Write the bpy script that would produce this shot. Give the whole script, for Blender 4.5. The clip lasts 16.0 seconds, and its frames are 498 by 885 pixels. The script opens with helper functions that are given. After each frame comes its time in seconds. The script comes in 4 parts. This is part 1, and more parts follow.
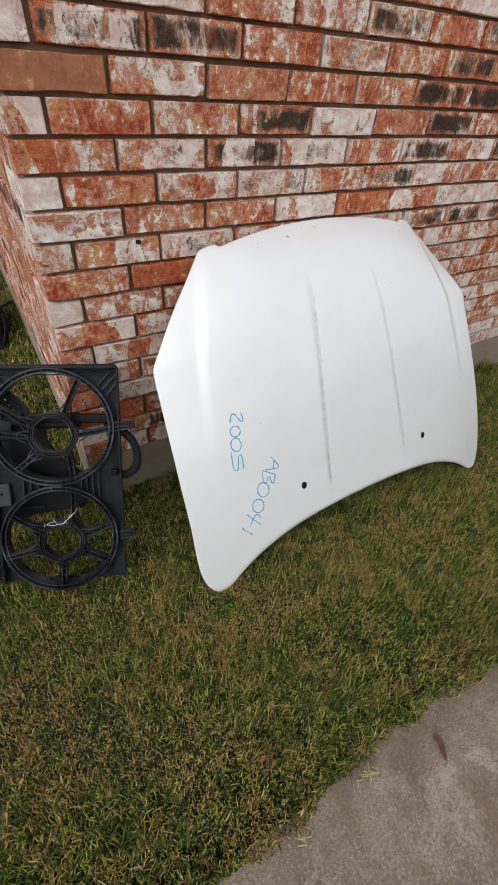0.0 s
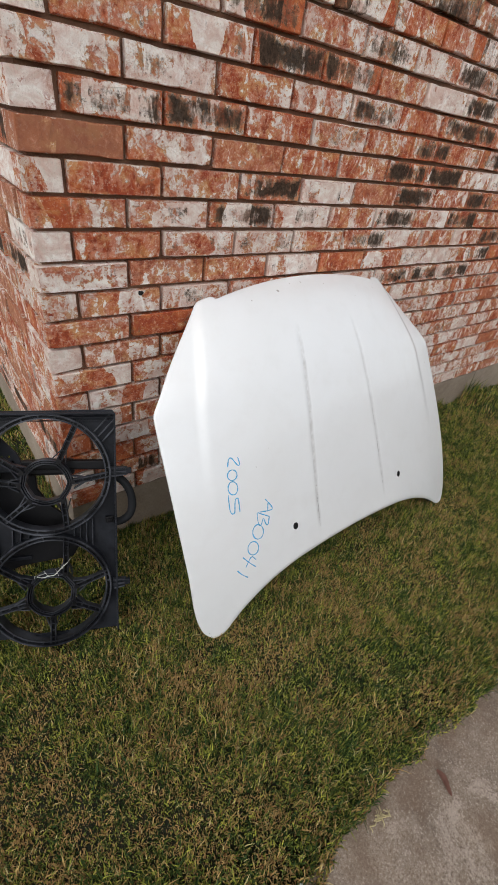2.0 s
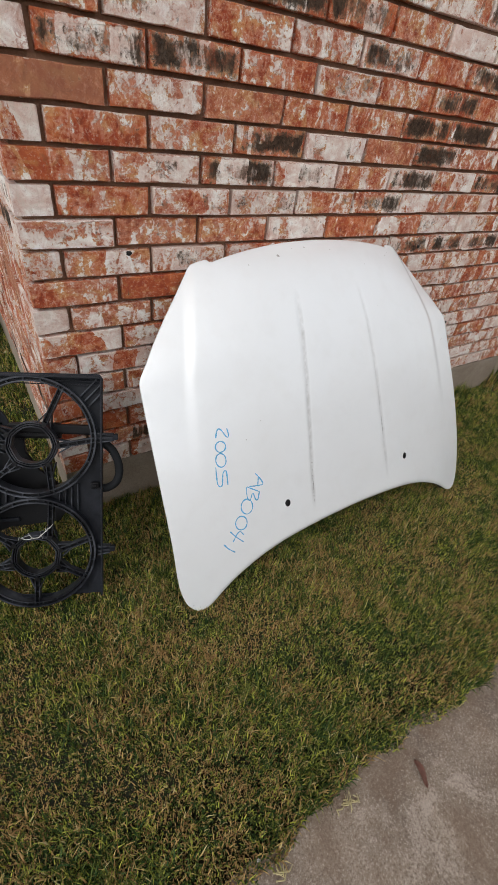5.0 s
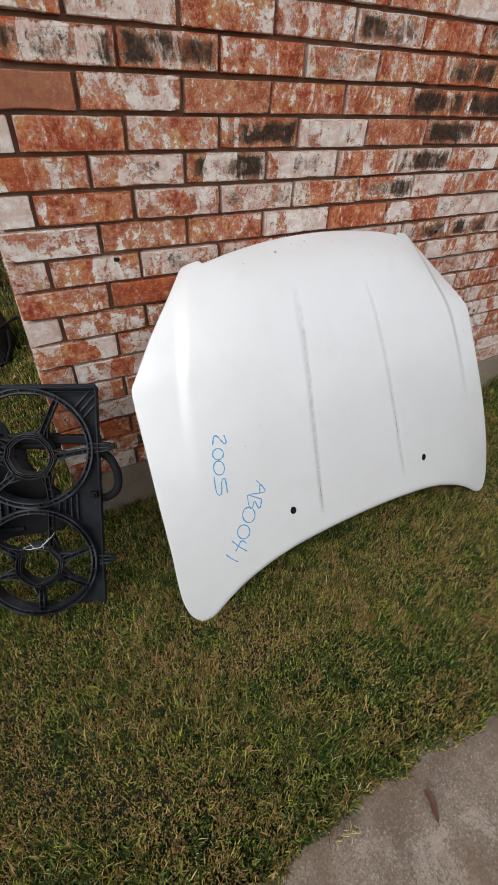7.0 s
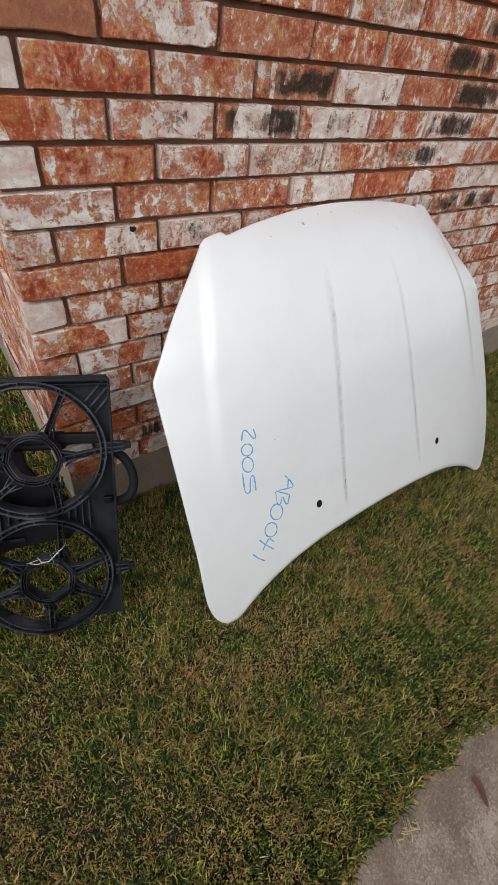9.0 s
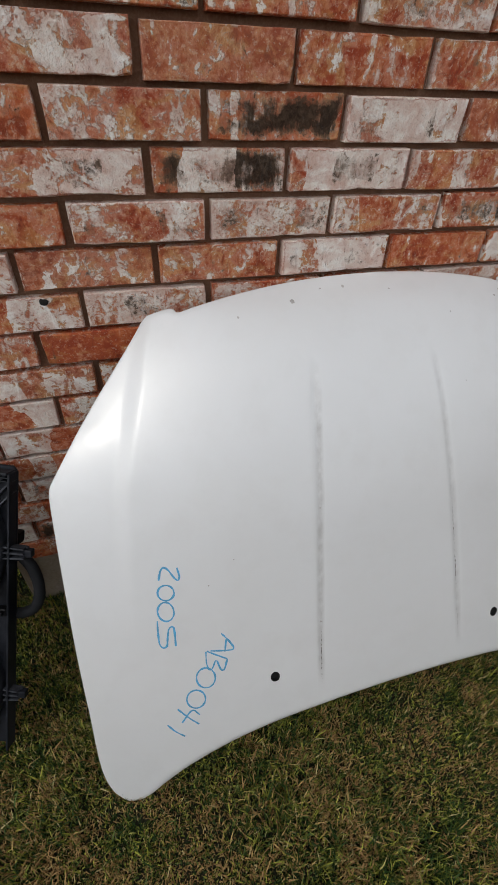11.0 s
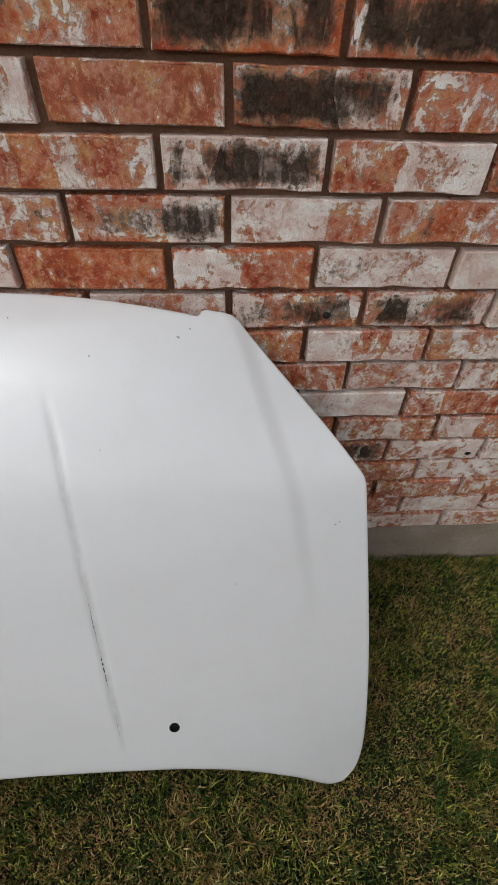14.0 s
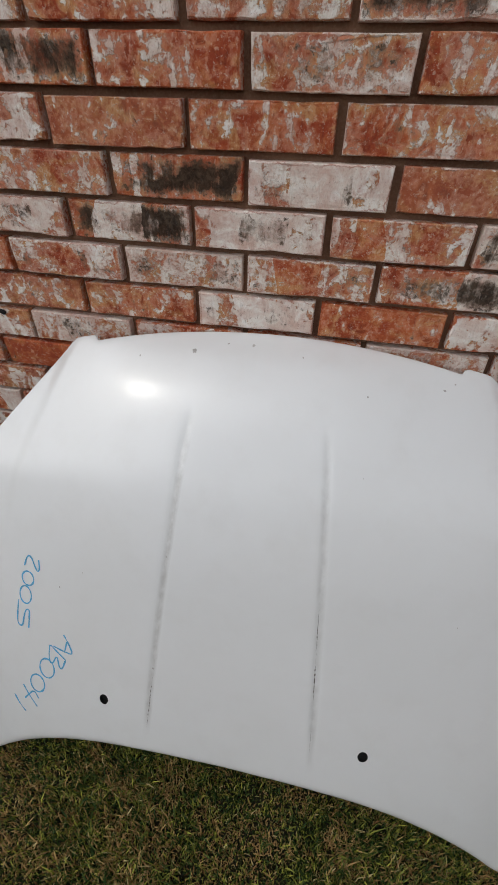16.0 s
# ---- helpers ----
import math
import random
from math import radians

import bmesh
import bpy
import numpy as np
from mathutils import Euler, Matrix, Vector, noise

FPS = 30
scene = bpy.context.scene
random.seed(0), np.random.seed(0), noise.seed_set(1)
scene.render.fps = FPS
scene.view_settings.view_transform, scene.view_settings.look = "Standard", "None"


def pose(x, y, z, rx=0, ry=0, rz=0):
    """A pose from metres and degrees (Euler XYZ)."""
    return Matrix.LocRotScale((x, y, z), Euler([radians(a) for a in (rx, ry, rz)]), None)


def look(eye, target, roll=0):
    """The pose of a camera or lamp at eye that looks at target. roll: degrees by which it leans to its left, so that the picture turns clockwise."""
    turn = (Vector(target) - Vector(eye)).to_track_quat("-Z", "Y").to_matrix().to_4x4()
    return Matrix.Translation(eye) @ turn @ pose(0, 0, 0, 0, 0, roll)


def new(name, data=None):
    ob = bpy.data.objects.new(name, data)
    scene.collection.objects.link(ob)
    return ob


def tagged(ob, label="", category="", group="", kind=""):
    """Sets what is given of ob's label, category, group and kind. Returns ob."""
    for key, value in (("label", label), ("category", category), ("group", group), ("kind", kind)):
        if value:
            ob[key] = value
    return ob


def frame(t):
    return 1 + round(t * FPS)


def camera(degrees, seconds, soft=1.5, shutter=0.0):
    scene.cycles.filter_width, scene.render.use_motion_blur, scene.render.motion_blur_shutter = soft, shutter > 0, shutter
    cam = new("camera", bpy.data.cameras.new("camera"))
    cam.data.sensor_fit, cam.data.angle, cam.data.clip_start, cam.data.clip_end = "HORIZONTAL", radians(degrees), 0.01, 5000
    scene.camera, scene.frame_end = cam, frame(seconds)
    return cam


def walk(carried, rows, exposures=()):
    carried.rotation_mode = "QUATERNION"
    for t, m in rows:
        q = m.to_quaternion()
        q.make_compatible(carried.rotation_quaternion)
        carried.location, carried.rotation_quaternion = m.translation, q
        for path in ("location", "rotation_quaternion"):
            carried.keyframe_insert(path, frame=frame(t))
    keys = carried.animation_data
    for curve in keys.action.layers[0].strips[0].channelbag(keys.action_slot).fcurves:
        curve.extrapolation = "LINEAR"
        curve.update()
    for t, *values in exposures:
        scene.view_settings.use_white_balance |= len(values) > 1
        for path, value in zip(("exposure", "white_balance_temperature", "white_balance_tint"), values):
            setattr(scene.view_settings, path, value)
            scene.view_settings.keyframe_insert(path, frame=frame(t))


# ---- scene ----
cam = camera(59.5, 16.0)
PATH = [
    (0, (-0.139, -1.303, 1.406), (0.693, -0.055, 0.083), 5.1),
    (0.3, (-0.138, -1.319, 1.418), (0.676, -0.198, 0.118), 5.5),
    (0.5, (-0.187, -1.307, 1.433), (0.731, -0.164, 0.072), 3.4),
    (0.8, (-0.236, -1.294, 1.403), (0.634, -0.15, 0.159), 1.7),
    (1, (-0.258, -1.27, 1.423), (0.71, -0.094, 0.128), 4.2),
    (1.3, (-0.269, -1.265, 1.434), (0.69, -0.118, 0.26), 5.4),
    (1.5, (-0.28, -1.251, 1.434), (0.761, -0.063, 0.207), 6.6),
    (1.8, (-0.276, -1.236, 1.443), (0.753, -0.094, 0.327), 8.0),
    (2, (-0.277, -1.22, 1.437), (0.795, -0.012, 0.257), 9.3),
    (2.3, (-0.267, -1.203, 1.434), (0.71, -0.0, 0.334), 9.2),
    (2.5, (-0.27, -1.19, 1.436), (0.759, 0.084, 0.289), 9.3),
    (2.8, (-0.267, -1.183, 1.448), (0.708, 0.041, 0.371), 10.7),
    (3, (-0.263, -1.195, 1.438), (0.738, 0.108, 0.298), 9.7),
    (3.3, (-0.261, -1.199, 1.422), (0.71, -0.036, 0.276), 10.1),
    (3.5, (-0.258, -1.2, 1.416), (0.764, -0.028, 0.158), 10.5),
    (5.8, (-0.03, -1.312, 1.394), (0.739, 0.0, 0.095), 3.2),
    (6, (0.006, -1.299, 1.408), (0.727, -0.021, 0.048), 0.9),
    (6.3, (0.034, -1.306, 1.405), (0.779, -0.095, 0.146), 2.3),
    (6.5, (0.03, -1.303, 1.408), (0.833, -0.009, 0.112), 1.7),
    (6.8, (0.003, -1.288, 1.409), (0.74, -0.037, 0.183), 2.1),
    (7, (-0.001, -1.295, 1.399), (0.763, 0.028, 0.108), 3.2),
    (7.3, (-0.048, -1.247, 1.363), (0.602, -0.026, 0.061), 5.6),
    (7.5, (-0.048, -1.205, 1.391), (0.668, 0.039, -0.002), 4.9),
    (7.8, (-0.102, -1.165, 1.361), (0.644, 0.064, 0.119), 3.5),
    (8, (-0.129, -1.123, 1.353), (0.695, 0.114, 0.016), 5.7),
    (8.3, (-0.155, -1.087, 1.368), (0.669, 0.053, 0.09), 7.8),
    (8.5, (-0.157, -1.072, 1.371), (0.724, 0.129, 0.036), 9.0),
    (8.8, (-0.145, -1.063, 1.369), (0.709, 0.031, 0.072), 8.9),
    (9, (-0.142, -1.056, 1.368), (0.784, 0.054, -0.014), 8.3),
    (9.2, (-0.133, -1.046, 1.374), (0.878, 0.018, 0.015), 10.2),
    (11.3, (0.509, -0.791, 1.345), (0.89, 0.688, 0.054), 4.1),
    (11.5, (0.551, -0.723, 1.345), (0.937, 0.772, 0.073), 6.3),
    (11.8, (0.607, -0.668, 1.325), (0.948, 0.64, -0.01), 6.9),
    (12, (0.636, -0.66, 1.334), (0.9, 0.747, -0.063), 4.3),
    (12.3, (0.75, -0.679, 1.346), (0.923, 0.682, 0.031), 3.6),
    (12.5, (0.84, -0.692, 1.352), (0.919, 0.693, -0.088), 3.3),
    (12.8, (0.949, -0.703, 1.374), (0.97, 0.623, 0.014), 0.5),
    (13, (1.007, -0.673, 1.366), (1.108, 0.745, -0.041), 2.3),
    (13.3, (1.081, -0.603, 1.367), (1.148, 0.745, 0.03), 3.9),
    (13.5, (1.145, -0.61, 1.353), (1.188, 0.811, -0.054), 1.0),
    (13.8, (1.262, -0.682, 1.366), (1.37, 0.683, 0.048), 1.4),
    (14, (1.346, -0.744, 1.368), (1.475, 0.651, -0.059), 2.5),
    (14.3, (1.427, -0.807, 1.38), (1.505, 0.456, -0.037), -0.9),
    (14.5, (1.453, -0.87, 1.396), (1.598, 0.533, -0.021), -2.8),
    (14.8, (1.436, -0.902, 1.404), (1.603, 0.463, 0.093), -2.7),
    (15, (1.408, -0.914, 1.397), (1.477, 0.55, 0.036), -3.9),
    (15.3, (1.345, -0.887, 1.392), (1.182, 0.432, 0.033), -6.1),
    (15.5, (1.265, -0.879, 1.413), (1.121, 0.596, 0.07), -2.1),
    (15.8, (1.157, -0.869, 1.436), (0.881, 0.565, 0.221), -1.7),
    (16, (1.029, -0.855, 1.413), (0.757, 0.655, 0.129), 1.3),
]
EXPOSURES = [(0.0, -0.06), (3.5, -0.06), (6.0, -0.10), (9.2, -0.10), (11.3, -0.63), (12.0, -0.79), (13.0, -0.72), (13.5, -0.60), (14.0, -0.42), (14.5, -0.15), (15.0, -0.18), (15.5, -0.44), (16.0, -0.56)]
walk(cam, [(t, look(eye, target, roll)) for t, eye, target, roll in PATH], exposures=EXPOSURES)

# ---- light: a bright, evenly clouded sky with a veiled sun ----
world = bpy.data.worlds.new("sky")
scene.world = world
world.use_nodes = True
wn = world.node_tree.nodes
wl = world.node_tree.links
wn.clear()
w_out = wn.new("ShaderNodeOutputWorld")
w_bg = wn.new("ShaderNodeBackground")
w_sky = wn.new("ShaderNodeTexSky")
w_sky.sky_type = "NISHITA"
w_sky.sun_disc = False
w_sky.sun_elevation = radians(45)
w_sky.sun_rotation = radians(240)
w_sky.dust_density = 1.2
w_grey = wn.new("ShaderNodeHueSaturation")
w_grey.inputs["Saturation"].default_value = 0.14
w_bg.inputs["Strength"].default_value = 0.232
wl.new(w_sky.outputs["Color"], w_grey.inputs["Color"])
w_pos = wn.new("ShaderNodeTexCoord")
w_cloud = wn.new("ShaderNodeTexNoise")
w_cloud.inputs["Scale"].default_value = 4.6
w_cloud.inputs["Detail"].default_value = 5.0
w_range = wn.new("ShaderNodeMapRange")
w_range.inputs["From Min"].default_value = 0.36
w_range.inputs["From Max"].default_value = 0.66
w_range.inputs["To Min"].default_value = 0.45
w_range.inputs["To Max"].default_value = 1.75
w_mul = wn.new("ShaderNodeMix")
w_mul.data_type = "RGBA"
w_mul.blend_type = "MULTIPLY"
w_mul.inputs[0].default_value = 1.0
wl.new(w_pos.outputs["Generated"], w_cloud.inputs["Vector"])
wl.new(w_cloud.outputs["Fac"], w_range.inputs["Value"])
wl.new(w_grey.outputs["Color"], w_mul.inputs[6])
wl.new(w_range.outputs["Result"], w_mul.inputs[7])
w_dir = wn.new("ShaderNodeSeparateXYZ")
w_dome = wn.new("ShaderNodeMapRange")
w_dome.inputs["To Min"].default_value = 0.78
w_dome.inputs["To Max"].default_value = 1.28
w_over = wn.new("ShaderNodeMix")
w_over.data_type = "RGBA"
w_over.blend_type = "MULTIPLY"
w_over.inputs[0].default_value = 1.0
wl.new(w_pos.outputs["Generated"], w_dir.inputs["Vector"])
wl.new(w_dir.outputs["Z"], w_dome.inputs["Value"])
wl.new(w_mul.outputs[2], w_over.inputs[6])
wl.new(w_dome.outputs["Result"], w_over.inputs[7])
wl.new(w_over.outputs[2], w_bg.inputs["Color"])
wl.new(w_bg.outputs["Background"], w_out.inputs["Surface"])

sun = new("sun", bpy.data.lights.new("sun", "SUN"))
sun.data.energy = 0.34
sun.data.angle = radians(10)
sun.data.color = (1.0, 0.94, 0.83)
sun.matrix_world = look((-6.1, -3.6, 7.2), (0.0, 0.0, 0.0))


# where the bonnet stands: its foot, and its ways across, up and out
HOOD_O = Vector((0.940, -0.600, 0.0))
HOOD_V = Vector((-0.018, 0.4948, 0.8690)).normalized()
HOOD_U = Vector((1.0, 0.0, 0.018)).normalized()
HOOD_N = HOOD_U.cross(HOOD_V).normalized()


# ---- material helpers ----
class Nodes:
    """A new node material and short ways to wire it."""

    def __init__(self, name, rough=0.8):
        self.mat = bpy.data.materials.new(name)
        self.mat.use_nodes = True
        self.tree = self.mat.node_tree
        self.bsdf = self.tree.nodes["Principled BSDF"]
        self.bsdf.inputs["Roughness"].default_value = rough

    def node(self, kind, **inputs):
        n = self.tree.nodes.new(kind)
        for key, value in inputs.items():
            self.feed(n.inputs[key.replace("_", " ")], value)
        return n

    def feed(self, socket, value):
        if isinstance(value, bpy.types.NodeSocket):
            self.tree.links.new(value, socket)
        else:
            socket.default_value = value

    def noise(self, vector, scale, detail=4.0, rough=0.55, distort=0.0):
        return self.node("ShaderNodeTexNoise", Vector=vector, Scale=scale, Detail=detail, Roughness=rough, Distortion=distort).outputs["Fac"]

    def ramp(self, fac, low, high, a=0.0, b=1.0):
        n = self.node("ShaderNodeMapRange", Value=fac)
        n.inputs["From Min"].default_value = low
        n.inputs["From Max"].default_value = high
        n.inputs["To Min"].default_value = a
        n.inputs["To Max"].default_value = b
        return n.outputs["Result"]

    def math(self, op, a, b=0.0):
        n = self.tree.nodes.new("ShaderNodeMath")
        n.operation = op
        self.feed(n.inputs[0], a)
        self.feed(n.inputs[1], b)
        return n.outputs[0]

    def mix(self, fac, a, b, mode="MIX"):
        n = self.tree.nodes.new("ShaderNodeMix")
        n.data_type = "RGBA"
        n.blend_type = mode
        self.feed(n.inputs[0], fac)
        self.feed(n.inputs[6], a)
        self.feed(n.inputs[7], b)
        return n.outputs[2]

    def scaled(self, vector, scale, shift=(0, 0, 0)):
        n = self.node("ShaderNodeMapping", Vector=vector)
        n.inputs["Scale"].default_value = scale
        n.inputs["Location"].default_value = shift
        return n.outputs["Vector"]

    def bump(self, height, strength, distance, normal=None):
        n = self.node("ShaderNodeBump", Height=height, Strength=strength, Distance=distance)
        if normal is not None:
            self.feed(n.inputs["Normal"], normal)
        return n.outputs["Normal"]

    def done(self, color=None, normal=None, rough=None):
        if color is not None:
            self.feed(self.bsdf.inputs["Base Color"], color)
        if normal is not None:
            self.feed(self.bsdf.inputs["Normal"], normal)
        if rough is not None:
            self.feed(self.bsdf.inputs["Roughness"], rough)
        return self.mat

    def coords(self, which="Object"):
        return self.node("ShaderNodeTexCoord").outputs[which]


def rgb(r, g, b):
    return (r, g, b, 1.0)


def brick_material(name, joined):
    """Old reclaimed brick: red clay, lime wash in torn patches and upright bands, soft soot. The amounts of wash, soot and tan come from the piece."""
    m = Nodes(name, 0.9)
    m.bsdf.inputs["Specular IOR Level"].default_value = 0.25
    if joined:
        amounts = m.node("ShaderNodeAttribute")
        amounts.attribute_name = "kind"
        amounts = amounts.outputs["Color"]
        seed = m.node("ShaderNodeNewGeometry").outputs["Random Per Island"]
    else:
        info = m.node("ShaderNodeObjectInfo")
        amounts, seed = info.outputs["Color"], info.outputs["Random"]
    place = m.coords("Object")
    part_rgb = m.node("ShaderNodeSeparateColor", Color=amounts).outputs
    wash, soot, tan = part_rgb[0], part_rgb[1], part_rgb[2]
    shift = m.node("ShaderNodeCombineXYZ", X=m.math("MULTIPLY", seed, 37.0), Y=m.math("MULTIPLY", seed, 91.0), Z=m.math("MULTIPLY", seed, 53.0)).outputs[0]
    add = m.node("ShaderNodeVectorMath")
    m.feed(add.inputs[0], place)
    m.feed(add.inputs[1], shift)
    v = add.outputs[0]
    whim = [m.math("FRACT", m.math("MULTIPLY", seed, k)) for k in (17.7, 9.31, 41.3, 23.9)]
    cloud = m.noise(v, 15.0, 3.0, 0.5, 1.0)
    big = m.noise(m.scaled(v, (1, 1, 0.8), (3, 5, 2)), 24.0, 7.0, 0.62, 1.3)
    fine = m.noise(v, 90.0, 6.0, 0.70, 0.4)
    grit = m.noise(v, 330.0, 4.0, 0.7)
    streak = m.noise(m.scaled(v, (110.0, 110.0, 11.0), (3, 1, 7)), 1.0, 6.0, 0.65, 0.5)
    tone = m.noise(m.scaled(v, (1, 1, 1.4), (8, 2, 6)), 19.0, 4.0, 0.6, 0.7)
    # the clay
    red = m.mix(m.ramp(cloud, 0.36, 0.62), rgb(0.325, 0.050, 0.018), rgb(0.540, 0.138, 0.046))
    red = m.mix(m.ramp(fine, 0.50, 0.64, 0, 0.55), red, rgb(0.62, 0.205, 0.078))
    red = m.mix(m.ramp(big, 0.36, 0.45, 0.65, 0.0), red, rgb(0.170, 0.022, 0.010))
    red = m.mix(m.ramp(tone, 0.54, 0.66, 0.0, 0.45), red, rgb(0.52, 0.24, 0.085))
    red = m.mix(m.ramp(streak, 0.58, 0.70, 0, 0.45), red, rgb(0.140, 0.022, 0.012))
    red = m.mix(m.math("MULTIPLY", tan, 0.9), red, m.mix(fine, rgb(0.27, 0.115, 0.066), rgb(0.39, 0.200, 0.125)))
    # how far in from the rim of the piece
    if joined:
        rim = None
    else:
        axis = m.node("ShaderNodeSeparateXYZ", Vector=m.coords("Generated")).outputs
        dx = m.math("MULTIPLY", m.math("SUBTRACT", 0.5, m.math("ABSOLUTE", m.math("SUBTRACT", axis[0], 0.5))), PITCH)
        dz = m.math("MULTIPLY", m.math("SUBTRACT", 0.5, m.math("ABSOLUTE", m.math("SUBTRACT", axis[2], 0.5))), COURSE)
        rim = m.math("ADD", m.math("MINIMUM", dx, dz), m.math("MULTIPLY", m.math("SUBTRACT", big, 0.5), 0.026))
        rim = m.math("ADD", rim, m.math("MULTIPLY", m.math("SUBTRACT", fine, 0.5), 0.012))
    # upright blocks across the face where other bricks lay on it in the kiln
    axes = m.node("ShaderNodeSeparateXYZ", Vector=v).outputs
    wobble = m.math("ADD", m.math("MULTIPLY", m.noise(v, 7.0, 1.0, 0.5), 1.6), m.math("MULTIPLY", big, 0.30))
    pitch = m.ramp(whim[2], 0.0, 1.0, 9.0, 21.0)
    cell = m.math("FLOOR", m.math("ADD", m.math("MULTIPLY", m.math("ADD", axes[0], axes[1] if joined else 0.0), pitch), wobble))
    chosen = m.tree.nodes.new("ShaderNodeTexWhiteNoise")
    chosen.noise_dimensions = "2D"
    m.feed(chosen.inputs["Vector"], m.node("ShaderNodeCombineXYZ", X=cell, Y=m.math("MULTIPLY", seed, 71.0)).outputs[0])
    block = m.node("ShaderNodeSeparateColor", Color=chosen.outputs["Color"]).outputs
    # lime wash: soft clouds with torn edges, in bands on some bricks, stippled on others
    level = m.math("ADD", m.math("MULTIPLY", cloud, 0.58), m.math("MULTIPLY", big, 0.62))
    level = m.math("ADD", level, m.math("MULTIPLY", m.math("SUBTRACT", streak, 0.5), 0.10))
    level = m.math("ADD", level, m.math("MULTIPLY", m.math("SUBTRACT", fine, 0.5), 0.46))
    level = m.math("ADD", level, m.math("MULTIPLY", m.math("SUBTRACT", wash, 0.5), 0.62))
    level = m.math("ADD", level, m.math("MULTIPLY", m.math("SUBTRACT", block[0], 0.5), m.ramp(whim[1], 0.25, 0.85, 0.08, 0.40)))
    lace = m.noise(m.scaled(v, (1, 1, 1.3), (2, 7, 5)), 46.0, 5.0, 0.62, 1.1)
    level = m.math("ADD", level, m.math("MULTIPLY", m.math("SUBTRACT", lace, 0.5), 0.52))
    smear = m.noise(m.scaled(v, (27.0, 27.0, 9.0), (1, 6, 4)), 1.0, 3.0, 0.55, 0.7)
    smear = m.math("ADD", smear, m.math("MULTIPLY", m.math("SUBTRACT", big, 0.5), 0.18))
    level = m.math("ADD", level, m.ramp(smear, 0.57, 0.63, 0.0, 0.12))
    if rim is not None:
        lip = m.ramp(whim[0], 0.0, 1.0, -0.22, 0.22)
        level = m.math("ADD", level, m.math("MULTIPLY", m.ramp(rim, 0.0005, 0.0055, 1.0, 0.0), lip))
    mask = m.ramp(level, 0.642, 0.690)
    film = m.ramp(level, 0.47, 0.66, 0.03, 0.72)
    speck = m.math("MULTIPLY", m.ramp(m.noise(v, 170.0, 4.0, 0.65, 0.3), 0.50, 0.58), m.ramp(whim[3], 0.25, 0.65, 0.1, 0.85))
    mask = m.math("MULTIPLY", mask, m.math("SUBTRACT", 1.0, m.math("MULTIPLY", speck, m.ramp(level, 0.68, 0.80, 1.0, 0.25))))
    white = m.mix(m.ramp(tone, 0.36, 0.60), rgb(0.72, 0.56, 0.49), rgb(0.91, 0.855, 0.80))
    white = m.mix(m.ramp(streak, 0.56, 0.70, 0, 0.3), white, rgb(0.50, 0.33, 0.28))
    white = m.mix(m.ramp(block[2], 0.3, 1.0, 0.0, 0.30), white, rgb(0.64, 0.50, 0.42))
    white = m.mix(m.ramp(fine, 0.56, 0.66, 0, 0.35), white, rgb(0.60, 0.40, 0.32))
    white = m.mix(m.ramp(big, 0.56, 0.66, 0.0, 0.75), white, rgb(0.94, 0.915, 0.885))
    pink = m.mix(m.ramp(tone, 0.45, 0.62), rgb(0.64, 0.315, 0.220), rgb(0.69, 0.41, 0.21))
    color = m.mix(film, red, pink)
    flecks = m.ramp(m.noise(v, 140.0, 5.0, 0.7, 0.3), 0.57, 0.61)
    color = m.mix(m.math("MULTIPLY", flecks, m.ramp(wash, 0.1, 0.6, 0.10, 0.45)), color, rgb(0.74, 0.60, 0.46))
    color = m.mix(m.math("MULTIPLY", mask, m.ramp(tone, 0.35, 0.60, 0.78, 0.97)), color, white)
    # soot: soft brown-black clouds on the middle of the face, and a few hard scabs
    soft = m.noise(m.scaled(v, (1, 1, 1), (4, 9, 1)), 13.0, 4.0, 0.55, 0.7)
    blot = m.math("ADD", soft, m.math("MULTIPLY", m.math("SUBTRACT", block[1], 0.5), 0.34))
    blot = m.math("ADD", blot, m.math("MULTIPLY", m.math("SUBTRACT", streak, 0.5), 0.34))
    blot = m.math("ADD", blot, m.math("MULTIPLY", m.math("SUBTRACT", fine, 0.5), 0.62))
    blot = m.math("SUBTRACT", blot, m.ramp(smear, 0.56, 0.62, 0.0, 0.16))
    if rim is not None:
        blot = m.math("ADD", blot, m.ramp(rim, 0.001, 0.021, -0.30, 0.08))
    blot = m.math("ADD", blot, m.math("MULTIPLY", m.math("SUBTRACT", soot, 0.5), 0.85))
    dark = m.ramp(blot, 0.56, 0.78, 0.0, 0.95)
    scab = m.math("MULTIPLY", m.ramp(blot, 0.46, 0.60), m.ramp(m.math("ADD", m.math("MULTIPLY", fine, 0.6), m.math("MULTIPLY", big, 0.4)), 0.53, 0.58))
    dark = m.math("MAXIMUM", dark, m.math("MULTIPLY", scab, 0.80))
    color = m.mix(m.ramp(blot, 0.42, 0.62, 0.0, 0.62), color, m.mix(m.ramp(tone, 0.4, 0.6), rgb(0.15, 0.070, 0.035), rgb(0.27, 0.190, 0.130)))
    color = m.mix(dark, color, m.mix(m.ramp(fine, 0.4, 0.62), rgb(0.010, 0.007, 0.004), rgb(0.070, 0.044, 0.027)))
    stain = m.ramp(m.noise(v, 6.0, 3.0, 0.6), 0.55, 0.75, 0.0, 0.10)
    color = m.mix(stain, color, rgb(0.20, 0.13, 0.09))
    pits = m.ramp(grit, 0.61, 0.66)
    color = m.mix(m.math("MULTIPLY", pits, 0.30), color, rgb(0.10, 0.030, 0.018))
